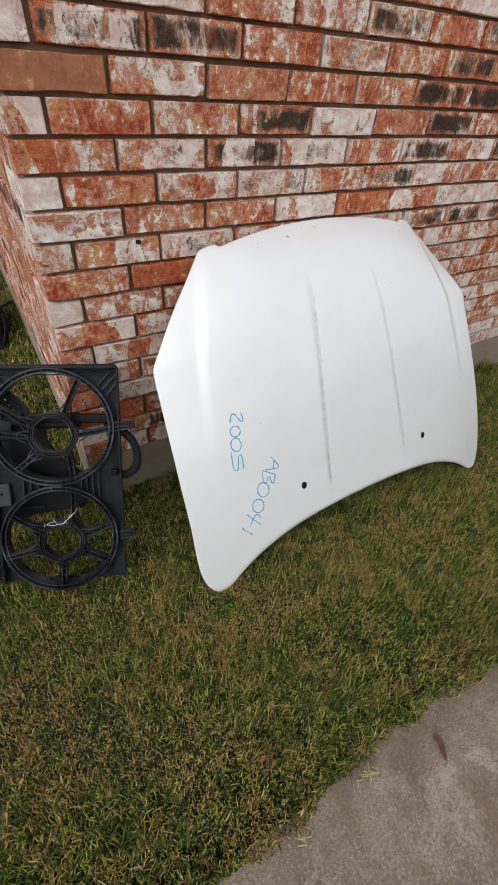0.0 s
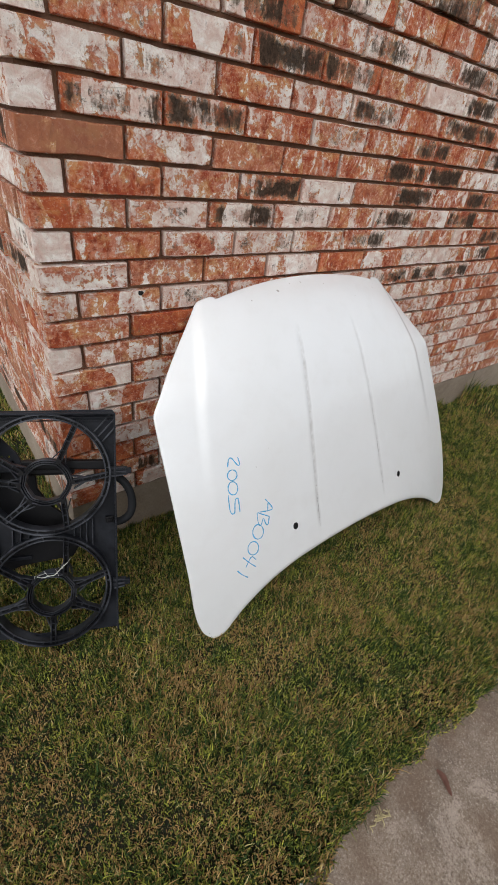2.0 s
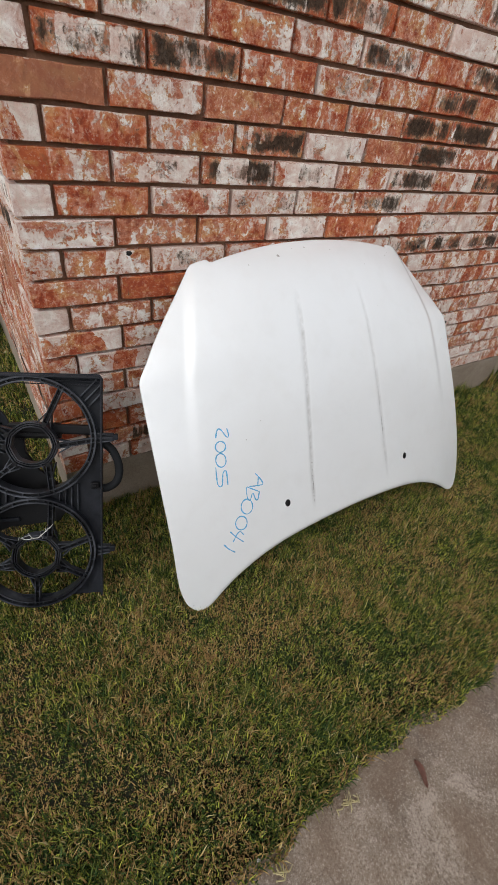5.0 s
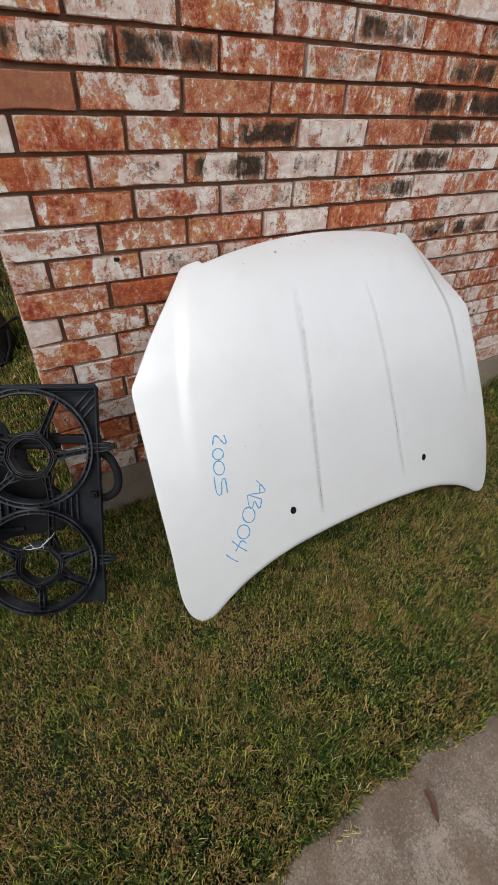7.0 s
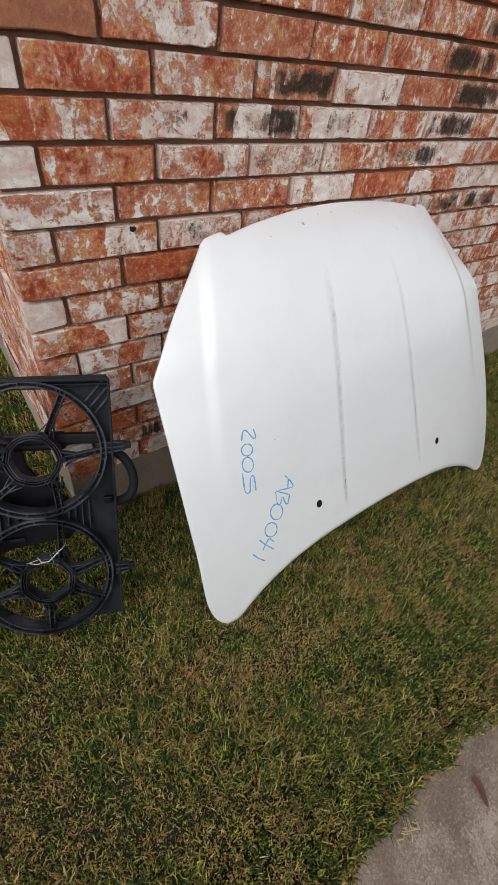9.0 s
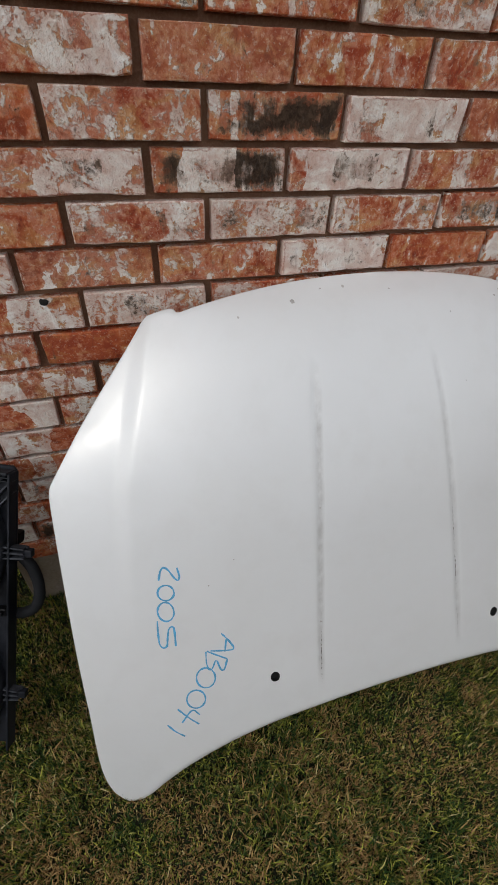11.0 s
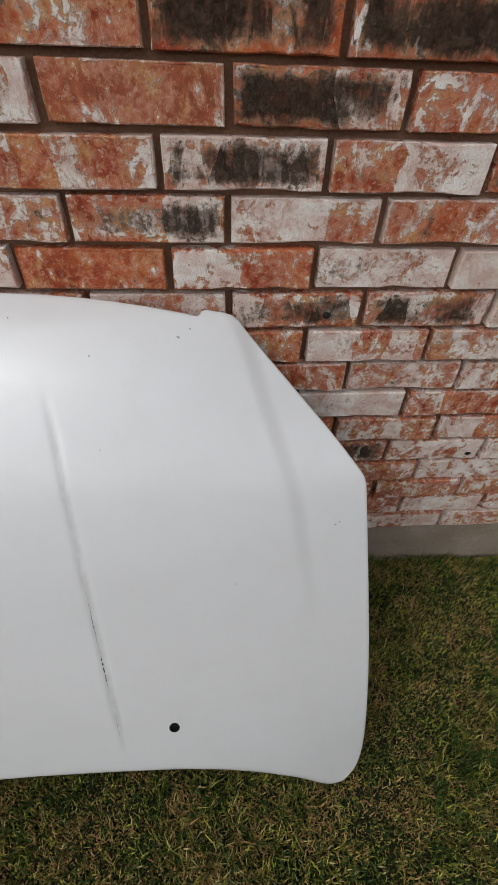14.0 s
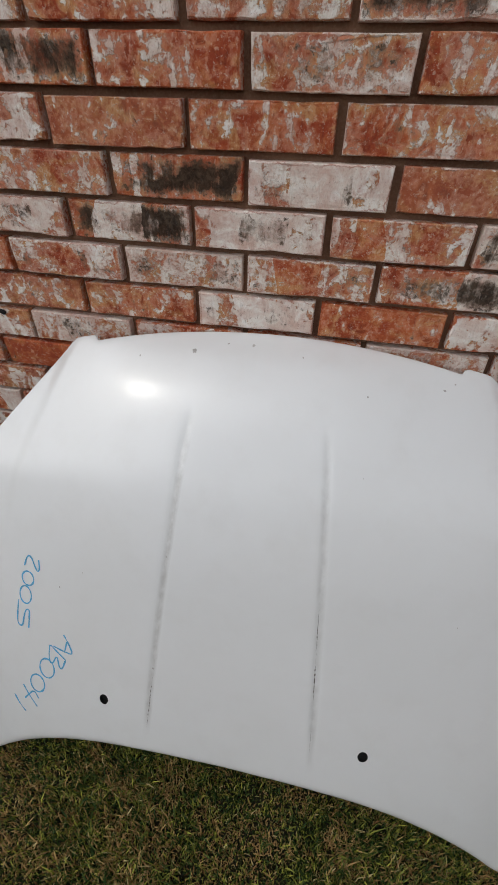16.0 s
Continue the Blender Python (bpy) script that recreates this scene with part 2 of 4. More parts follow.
    if rim is not None:
        chip = m.math("MULTIPLY", m.ramp(rim, -0.002, 0.001, 0.75, 0.0), m.ramp(fine, 0.46, 0.52))
        color = m.mix(chip, color, rgb(0.68, 0.58, 0.50))
    if rim is not None:
        rust = m.math("MULTIPLY", m.ramp(rim, 0.0010, 0.0024), m.ramp(rim, 0.0034, 0.0052, 1.0, 0.0))
        rust = m.math("MULTIPLY", rust, m.math("MULTIPLY", m.ramp(cloud, 0.40, 0.56, 0.05, 0.60), m.ramp(whim[2], 0.2, 0.6)))
        color = m.mix(rust, color, rgb(0.36, 0.080, 0.028))
    h1 = m.math("ADD", m.math("MULTIPLY", mask, 0.45), m.math("MULTIPLY", fine, 0.8))
    h1 = m.math("ADD", h1, m.math("ADD", m.math("MULTIPLY", grit, 0.40), m.math("MULTIPLY", big, 0.7)))
    return m.done(color, m.bump(h1, 0.9, 0.004))


def mortar_material():
    m = Nodes("mortar", 0.95)
    v = m.coords()
    a, b = m.noise(v, 9.0, 5.0), m.noise(v, 240.0, 4.0, 0.7)
    color = m.mix(m.ramp(a, 0.3, 0.7), rgb(0.150, 0.070, 0.042), rgb(0.270, 0.150, 0.090))
    color = m.mix(m.ramp(b, 0.45, 0.75, 0, 0.5), color, rgb(0.33, 0.215, 0.145))
    return m.done(color, m.bump(b, 0.7, 0.003))


def concrete_material(name, light, dark, scale=1.0, worn=1.0):
    m = Nodes(name, 0.9)
    v = m.coords()
    cloud = m.noise(v, 3.2 * scale, 6.0, 0.62, 0.4)
    mottled = m.noise(v, 26.0 * scale, 5.0, 0.7)
    sand = m.noise(v, 420.0, 3.0, 0.7)
    specks = m.node("ShaderNodeTexVoronoi", Vector=v, Scale=190.0).outputs["Distance"]
    color = m.mix(m.ramp(cloud, 0.32, 0.68), dark, light)
    color = m.mix(m.ramp(mottled, 0.40, 0.70, 0.0, 0.55), color, rgb(0.32, 0.265, 0.215))
    color = m.mix(m.ramp(sand, 0.52, 0.72, 0.0, 0.7 * worn), color, rgb(0.12, 0.095, 0.08))
    color = m.mix(m.ramp(specks, 0.0, 0.16, 0.65 * worn, 0.0), color, rgb(0.10, 0.075, 0.06))
    grains = m.noise(v, 150.0, 4.0, 0.75)
    color = m.mix(m.ramp(grains, 0.53, 0.62, 0.0, 0.75 * worn), color, rgb(0.120, 0.086, 0.062))
    color = m.mix(m.ramp(grains, 0.36, 0.45, 0.6 * worn, 0.0), color, rgb(0.44, 0.37, 0.30))
    # worn pale skin and brown damp blotches
    blots = m.noise(v, 6.0 * scale, 6.0, 0.70, 0.6)
    blots = m.math("ADD", blots, m.math("MULTIPLY", m.math("SUBTRACT", grains, 0.5), 0.35))
    color = m.mix(m.ramp(blots, 0.48, 0.62, 0.0, 0.72 * worn), color, rgb(0.150, 0.100, 0.066))
    color = m.mix(m.ramp(blots, 0.34, 0.45, 0.55, 0.0), color, rgb(0.42, 0.345, 0.285))
    h = m.math("ADD", m.math("MULTIPLY", sand, 0.8), m.math("ADD", mottled, grains))
    return m.done(color, m.bump(h, 0.7 * worn, 0.003))


def soil_material():
    m = Nodes("soil", 0.95)
    v = m.coords()
    a, b = m.noise(v, 5.0, 5.0), m.noise(v, 130.0, 5.0, 0.7)
    # near-black base: the dark of the gaps between blades is in this colour
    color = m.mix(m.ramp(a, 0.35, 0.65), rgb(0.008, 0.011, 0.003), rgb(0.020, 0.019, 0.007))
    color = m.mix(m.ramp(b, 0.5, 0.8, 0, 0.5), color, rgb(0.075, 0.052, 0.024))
    return m.done(color, m.bump(b, 1.0, 0.01))


def grass_material(name):
    """Mown lawn blades: deep and mid greens, straw and brown, in drifts."""
    m = Nodes(name, 0.7)
    m.bsdf.inputs["Specular IOR Level"].default_value = 0.22
    seed = m.node("ShaderNodeNewGeometry").outputs["Random Per Island"]
    other = m.math("FRACT", m.math("MULTIPLY", seed, 97.31))
    third = m.math("FRACT", m.math("MULTIPLY", seed, 331.7))
    v = m.coords()
    patch = m.noise(v, 3.2, 4.0, 0.6, 0.5)
    small = m.noise(v, 11.0, 3.0, 0.6, 0.4)
    tuft = m.noise(v, 17.0, 4.0, 0.65, 0.6)
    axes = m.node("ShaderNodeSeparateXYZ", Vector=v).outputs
    # more straw blades in a band before the bonnet, and at the left front
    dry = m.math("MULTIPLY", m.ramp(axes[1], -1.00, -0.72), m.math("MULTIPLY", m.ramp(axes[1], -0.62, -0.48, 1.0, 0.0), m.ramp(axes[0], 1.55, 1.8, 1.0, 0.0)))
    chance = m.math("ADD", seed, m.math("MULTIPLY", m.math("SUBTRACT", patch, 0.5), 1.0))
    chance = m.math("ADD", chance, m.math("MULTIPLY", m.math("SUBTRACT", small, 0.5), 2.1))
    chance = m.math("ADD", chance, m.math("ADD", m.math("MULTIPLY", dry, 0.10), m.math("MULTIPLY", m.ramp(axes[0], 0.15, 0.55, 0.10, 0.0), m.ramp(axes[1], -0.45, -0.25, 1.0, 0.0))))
    green = m.mix(m.ramp(other, 0.40, 0.92), rgb(0.017, 0.039, 0.005), rgb(0.450, 0.455, 0.070))
    green = m.mix(m.ramp(third, 0.72, 0.78, 0.0, 0.8), green, rgb(0.055, 0.105, 0.034))
    green = m.mix(m.ramp(tuft, 0.48, 0.58, 0.0, 0.55), green, rgb(0.026, 0.062, 0.012))
    green = m.mix(m.ramp(tuft, 0.34, 0.44, 0.40, 0.0), green, rgb(0.25, 0.255, 0.066))
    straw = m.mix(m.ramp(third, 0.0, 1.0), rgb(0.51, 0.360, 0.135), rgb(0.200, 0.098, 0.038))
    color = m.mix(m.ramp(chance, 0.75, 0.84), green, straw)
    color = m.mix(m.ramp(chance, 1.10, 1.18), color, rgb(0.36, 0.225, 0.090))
    color = m.mix(m.ramp(other, 0.962, 0.970), color, rgb(0.48, 0.40, 0.19))
    return m.done(color)


def paint_material():
    """Pearl white car paint under clear coat, dusty, with crease dirt and groove shade put in the colour."""
    m = Nodes("white_paint", 0.4)
    v = m.coords()
    dust = m.noise(v, 3.0, 4.0, 0.55, 0.3)
    film = m.noise(v, 11.0, 5.0, 0.6)
    color = m.mix(m.ramp(dust, 0.35, 0.7), rgb(0.795, 0.812, 0.824), rgb(0.765, 0.777, 0.782))
    color = m.mix(m.ramp(film, 0.5, 0.75, 0.0, 0.10), color, rgb(0.55, 0.53, 0.49))

    def along(axis, origin):
        d = m.tree.nodes.new("ShaderNodeVectorMath")
        d.operation = "DOT_PRODUCT"
        m.feed(d.inputs[0], v)
        d.inputs[1].default_value = axis
        return m.math("SUBTRACT", d.outputs["Value"], Vector(origin).dot(Vector(axis)))

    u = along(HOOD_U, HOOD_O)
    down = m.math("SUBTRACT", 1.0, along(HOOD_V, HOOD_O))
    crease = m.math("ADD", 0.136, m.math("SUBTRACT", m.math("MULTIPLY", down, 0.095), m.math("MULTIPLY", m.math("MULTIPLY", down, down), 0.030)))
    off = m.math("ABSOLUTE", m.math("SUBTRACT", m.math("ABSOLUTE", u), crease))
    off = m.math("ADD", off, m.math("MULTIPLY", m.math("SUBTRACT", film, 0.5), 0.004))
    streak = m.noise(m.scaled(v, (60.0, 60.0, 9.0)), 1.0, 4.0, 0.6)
    # dirt plus the groove's own dark line, both put into the colour
    crease_dark = m.math("MULTIPLY", m.ramp(off, 0.0025, 0.0105, 1.0, 0.0), m.math("MULTIPLY", m.ramp(down, 0.0, 0.14), m.ramp(down, 0.70, 0.79, 1.0, 0.0)))
    crease_dark = m.math("MULTIPLY", crease_dark, m.math("MULTIPLY", m.ramp(streak, 0.3, 0.7, 0.12, 0.52), m.ramp(u, -0.05, 0.05, 1.0, 0.6)))
    color = m.mix(crease_dark, color, rgb(0.24, 0.23, 0.21))
    m.bsdf.inputs["Metallic"].default_value = 0.12
    m.bsdf.inputs["Coat Weight"].default_value = 0.7
    m.bsdf.inputs["Coat IOR"].default_value = 1.55
    m.bsdf.inputs["Coat Roughness"].default_value = 0.17
    panel_beat = m.noise(m.scaled(v, (1, 1, 1), (2, 7, 5)), 6.0, 3.0, 0.5, 0.6)
    ripple = m.bump(panel_beat, 0.5, 0.006)
    m.feed(m.bsdf.inputs["Coat Normal"], ripple)
    return m.done(color, None, m.ramp(dust, 0.3, 0.7, 0.38, 0.46))


def plastic_material(name, dark, light, rough=0.5):
    m = Nodes(name, rough)
    v = m.coords()
    dust, grain = m.noise(v, 9.0, 5.0, 0.65, 0.4), m.noise(v, 160.0, 3.0, 0.6)
    color = m.mix(m.ramp(dust, 0.4, 0.75), dark, light)
    m.bsdf.inputs["Specular IOR Level"].default_value = 0.18
    color = m.mix(m.ramp(grain, 0.6, 0.8, 0, 0.35), color, rgb(0.035, 0.033, 0.03))
    return m.done(color, m.bump(grain, 0.25, 0.001), m.ramp(dust, 0.3, 0.7, rough - 0.08, rough + 0.2))


def plain_material(name, color, rough=0.6, metal=0.0):
    m = Nodes(name, rough)
    v = m.coords()
    n = m.noise(v, 60.0, 4.0)
    dim = tuple(c * 0.72 for c in color[:3]) + (1.0,)
    m.bsdf.inputs["Metallic"].default_value = metal
    return m.done(m.mix(m.ramp(n, 0.35, 0.7), color, dim), m.bump(n, 0.15, 0.001))


PITCH, COURSE, HEADER = 0.254, 0.079, 0.102
BRICK = brick_material("old_brick", False)
BRICK_FIELD = brick_material("old_brick_field", True)
MORTAR = mortar_material()
FOOTING = concrete_material("footing_concrete", rgb(0.37, 0.305, 0.235), rgb(0.25, 0.198, 0.148), 0.8, 0.3)
PATH_CONCRETE = concrete_material("path_concrete", rgb(0.290, 0.226, 0.170), rgb(0.118, 0.084, 0.060), 1.15)
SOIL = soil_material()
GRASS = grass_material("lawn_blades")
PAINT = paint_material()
BLACK = plastic_material("black_plastic", rgb(0.002, 0.002, 0.0025), rgb(0.006, 0.006, 0.008), 0.42)
SLATE = plastic_material("dusty_black_plastic", rgb(0.005, 0.006, 0.009), rgb(0.025, 0.028, 0.036), 0.40)
# paler than BLACK: skylight on rib edges is in this colour; grey cover too
RIB = plastic_material("lit_rib_grey_plastic", rgb(0.008, 0.009, 0.012), rgb(0.085, 0.092, 0.108), 0.38)
HOSE = plastic_material("dull_hose", rgb(0.012, 0.013, 0.015), rgb(0.026, 0.027, 0.030), 0.72)
HOLE_SHADE = plain_material("hole_shade_black", rgb(0.004, 0.004, 0.004), 0.8)
CRAYON = plain_material("blue_crayon", rgb(0.10, 0.42, 0.70), 0.7)
GREY_PLASTIC = plastic_material("grey_plastic", rgb(0.045, 0.046, 0.052), rgb(0.085, 0.086, 0.092), 0.5)
TIE = plain_material("pale_cable_tie", rgb(0.62, 0.62, 0.60), 0.45)
DEAD_LEAF = plain_material("dead_leaf", rgb(0.22, 0.105, 0.075), 0.8)
DARK_BACKING = plain_material("dark_backing", rgb(0.035, 0.035, 0.036), 0.7)
CHIP = plain_material("chipped_paint", rgb(0.50, 0.485, 0.465), 0.8)
SCRATCH = plain_material("grimy_scratch", rgb(0.11, 0.10, 0.09), 0.8)
NAIL_HOLE = plain_material("nail_hole_shade", rgb(0.012, 0.010, 0.009), 0.9)
STRAW = plain_material("dry_straw", rgb(0.45, 0.38, 0.20), 0.7)


# ---- mesh helpers ----
def mesh_of(name, verts, faces, material, smooth=False):
    me = bpy.data.meshes.new(name)
    me.from_pydata(verts, [], faces)
    me.materials.append(material)
    if smooth:
        me.polygons.foreach_set("use_smooth", [True] * len(me.polygons))
    me.update()
    return me


def thing(name, label, category, at=(0, 0, 0), group=""):
    ob = new(name)
    ob.empty_display_size = 0.05
    ob.location = at
    return tagged(ob, label, category, group)


def part(name, bm, material, parent=None, label="", smooth=False):
    """Link a bmesh, given in world places, as one mesh object under a thing or a part."""
    me = bpy.data.meshes.new(name)
    bm.normal_update()
    bm.to_mesh(me)
    bm.free()
    me.materials.append(material)
    if smooth:
        me.polygons.foreach_set("use_smooth", [True] * len(me.polygons))
    ob = new(name, me)
    if parent is not None:
        bpy.context.view_layer.update()
        ob.parent = parent
        ob.matrix_parent_inverse = parent.matrix_world.inverted()
    return tagged(ob, label) if label else ob


def add_box(bm, m, size, bevel=0.0):
    """A box of that size with its middle at the pose m, its edges rounded by bevel."""
    made = bmesh.ops.create_cube(bm, size=1.0, matrix=m @ Matrix.Diagonal((*size, 1.0)))["verts"]
    if bevel:
        edges = list({e for v in made for e in v.link_edges})
        bmesh.ops.bevel(bm, geom=edges, offset=bevel, segments=2, profile=0.6, affect="EDGES")
    return bm


def sweep(bm, points, radius, sides=8, flat=1.0, up=None, closed=False):
    """A tube along points; flat squeezes it along up."""
    pts = [Vector(p) for p in points]
    rings = []
    for i, p in enumerate(pts):
        a = pts[i - 1] if i or closed else pts[0]
        b = pts[(i + 1) % len(pts)] if i + 1 < len(pts) or closed else pts[-1]
        way = (b - a).normalized()
        u = Vector(up) if up is not None else (Vector((0, 0, 1)) if abs(way.z) < 0.9 else Vector((1, 0, 0)))
        side = way.cross(u).normalized()
        u = side.cross(way).normalized()
        r = radius[i] if isinstance(radius, (list, tuple)) else radius
        rings.append([bm.verts.new(p + side * (r * math.cos(t)) + u * (r * flat * math.sin(t)))
                      for t in (2 * math.pi * k / sides for k in range(sides))])
    for i in range(len(rings) - (0 if closed else 1)):
        a, b = rings[i], rings[(i + 1) % len(rings)]
        for k in range(sides):
            bm.faces.new((a[k], a[(k + 1) % sides], b[(k + 1) % sides], b[k]))
    if not closed:
        bm.faces.new(rings[0][::-1])
        bm.faces.new(rings[-1])
    return bm


def smoothstep(a, b, x):
    t = np.clip((np.asarray(x, float) - a) / (b - a), 0, 1)
    return t * t * (3 - 2 * t)


# ---- ground, path, footing ----
GROUND_Z = -0.022
EDGE_Y = -1.220


def edge_at(x):
    """Where the lawn meets the concrete walk."""
    return EDGE_Y - 0.020 * np.cos(2 * np.pi * (x - 0.08) / 0.84) + 0.006 * np.sin(x * 31.0)



def build_ground():
    xs = np.concatenate([[-60, -25, -10, -5], np.arange(-3, 5.01, 0.25), [8, 15, 30, 60]])
    ys = np.concatenate([[-60, -20, -8], np.arange(-3, 6.01, 0.25), [9, 15, 30, 60]])
    verts = [(x, y, GROUND_Z + 0.006 * noise.noise(Vector((x * 2.1, y * 2.1, 0))) - (0.05 if y < EDGE_Y - 0.02 else 0.0)) for y in ys for x in xs]
    n = len(xs)
    faces = [(j * n + i, j * n + i + 1, (j + 1) * n + i + 1, (j + 1) * n + i) for j in range(len(ys) - 1) for i in range(n - 1)]
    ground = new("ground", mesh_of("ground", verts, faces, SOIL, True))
    tagged(ground, "near-black soil with brown thatch under the lawn", "ground", kind="structure")


def build_path():
    """The concrete walk: a slab with a worn, slightly wavering edge towards the lawn."""
    bm = bmesh.new()
    xs = np.concatenate([[-20, -8, -4], np.arange(-2, 4.001, 0.02), [6, 12, 20]])
    rows = []
    for x in xs:
        w = 0.012 * noise.noise(Vector((x * 5.0, 0, 0))) + 0.007 * noise.noise(Vector((x * 21.0, 5, 0)))
        e = float(edge_at(x)) + w
        rows.append([bm.verts.new(p) for p in ((x, e + 0.002, -0.08), (x, e, -0.008), (x, e - 0.008, -0.001), (x, e - 0.03, 0.0),
                                                (x, -1.9, 0.004), (x, -2.48, 0.0), (x, -2.49, -0.08))])
    for a, b in zip(rows, rows[1:]):
        for i in range(len(a) - 1):
            bm.faces.new((a[i], a[i + 1], b[i + 1], b[i]))
    bmesh.ops.recalc_face_normals(bm, faces=bm.faces)
    ob = part("path", bm, PATH_CONCRETE)
    tagged(ob, "weathered grey-brown concrete walk beside the lawn", "path", kind="structure")


def build_light_blocker():
    """An unseen plain wall behind the walk, added to shape skylight and the bonnet's reflections."""
    bm = bmesh.new()
    add_box(bm, pose(0, -5.3, 0.88), (26.0, 0.22, 2.1), 0.01)
    ob = part("wall_light_blocker", bm, FOOTING)
    tagged(ob, "unseen plain brown-grey wall added to block low sky light", "wall", kind="structure")


build_ground()
build_path()
build_light_blocker()

# ---- brick house corner ----
BASE_Z = 0.957 - 9.5 * COURSE          # underside of the lowest course
COURSES, LENGTH, DEPTH = 30, 9.0, 7.0
FACE_BACK = 0.020                      # how far the joints are raked


def build_core():
    top = BASE_Z + COURSES * COURSE
    bm = bmesh.new()
    add_box(bm, pose(LENGTH / 2 + FACE_BACK, FACE_BACK + 0.11, (BASE_Z + top) / 2), (LENGTH, 0.22, top - BASE_Z))
    front = part("wall_front", bm, MORTAR)
    tagged(front, "old whitewashed red brick wall with raked brown mortar", "wall", kind="structure")
    bm = bmesh.new()
    add_box(bm, pose(FACE_BACK + 0.11, 0.22 + FACE_BACK + 0.001 + DEPTH / 2, (BASE_Z + top) / 2), (0.22, DEPTH, top - BASE_Z))
    side = part("wall_side", bm, MORTAR)
    tagged(side, "side wall of the same washed brick", "wall", kind="structure")
    bm = bmesh.new()
    add_box(bm, pose(LENGTH / 2, 0.13, BASE_Z / 2 - 0.15), (LENGTH, 0.25, BASE_Z + 0.30 - 0.002), 0.006)
    f = part("footing_front", bm, FOOTING)
    tagged(f, "bare brown-grey concrete footing under the brick", "foundation", kind="structure")
    bm = bmesh.new()
    add_box(bm, pose(0.13, 0.256 + DEPTH / 2, BASE_Z / 2 - 0.15), (0.25, DEPTH, BASE_Z + 0.30 - 0.002), 0.006)
    f = part("footing_side", bm, FOOTING)
    tagged(f, "bare concrete footing of the side wall", "foundation", kind="structure")
    return front, side


WALL_FRONT, WALL_SIDE = build_core()

# ---- car bonnet leaning on the wall ----
CREASE_V = (0.20, 0.25, 0.47, 0.716, 0.916, 1.00, 1.05)
CREASE_U = (0.197, 0.191, 0.178, 0.162, 0.148, 0.136, 0.131)
LOW_U = (0.0, 0.15, 0.30, 0.40, 0.49, 0.57, 0.62, 0.66, 0.75)
LOW_V = (0.169, 0.165, 0.150, 0.127, 0.094, 0.054, 0.022, 0.0, 0.0)
RIDGE_V = (0.30, 0.45, 0.60, 0.78, 0.93, 1.07, 1.12)
RIDGE_U = (0.595, 0.585, 0.570, 0.545, 0.500, 0.458, 0.440)


CROWN_V = np.linspace(-0.1, 1.3, 561)
CROWN_H = np.interp(CROWN_V, (0.0, 0.16, 0.27, 0.47, 0.68, 0.85, 0.95, 1.0, 1.05, 1.10, 1.13, 1.165, 1.25),
                    (0.060, 0.074, 0.080, 0.090, 0.0965, 0.091, 0.079, 0.069, 0.053, 0.028, 0.008, -0.020, -0.09))
CROWN_H = np.convolve(np.pad(CROWN_H, 40, "edge"), np.hanning(39) / np.hanning(39).sum(), "same")[40:-40]


def hood_height(u, v):
    """How far the skin stands out of the bonnet's flat chord, in metres."""
    au = abs(u)
    crown = np.interp(v, CROWN_V, CROWN_H)
    h = crown * (1 - (au / 0.722) ** 2.4)
    h += 0.015 * math.sin(math.pi * min(max(v / 0.79, 0.0), 1.0)) * (au / 0.718) ** 2.4
    h -= 0.045 * smoothstep(0.78, 1.13, v) * (au / 0.46) ** 2.6
    # the cowl edge curls in
    curl = np.clip((np.interp(au, LOW_U, LOW_V) + 0.016 - v) / 0.016, 0, 1)
    h -= 0.007 * curl * curl * max(0.0, 1 - (au / 0.68) ** 4)
    h -= 0.003 * smoothstep(0.48, 0.68, au) * (1 - smoothstep(0.0, 0.26, v))
    # two pressed creases and the soft shoulder lines outside them
    c = np.interp(v, CREASE_V, CREASE_U)
    fade = smoothstep(0.20, 0.36, v) * (1 - smoothstep(0.92, 1.02, v))
    h -= fade * 0.0024 * math.exp(-(((au - c) / 0.0065) ** 2))
    r = np.interp(v, RIDGE_V, RIDGE_U)
    soft = smoothstep(0.30, 0.95, v)
    h -= soft * 0.0085 * smoothstep(-0.004, 0.036, au - r)
    return float(h)


def corner_sink(u, v):
    """The two low corners have sunk into the turf."""
    return Vector((0.0, 0.0, -0.007 * float(smoothstep(0.48, 0.68, abs(u)) * (1 - smoothstep(0.0, 0.26, v)))))


def hood_at(u, v, lift=0.0):
    return HOOD_O + HOOD_U * u + HOOD_V * v + HOOD_N * (hood_height(u, v) + lift) + corner_sink(u, v)


def polyline(points, n):
    """n points at even steps along a polyline."""
    p = np.array(points, float)
    d = np.concatenate([[0], np.cumsum(np.hypot(*np.diff(p, axis=0).T))])
    s = np.linspace(0, d[-1], n)
    return np.stack([np.interp(s, d, p[:, 0]), np.interp(s, d, p[:, 1])], 1)


def rounded(points, times=2):
    """Cut the corners of an open polyline."""
    for _ in range(times):
        out = [points[0]]
        for a, b in zip(points, points[1:]):
            out += [(0.78 * a[0] + 0.22 * b[0], 0.78 * a[1] + 0.22 * b[1]), (0.22 * a[0] + 0.78 * b[0], 0.22 * a[1] + 0.78 * b[1])]
        points = out + [points[-1]]
    return points


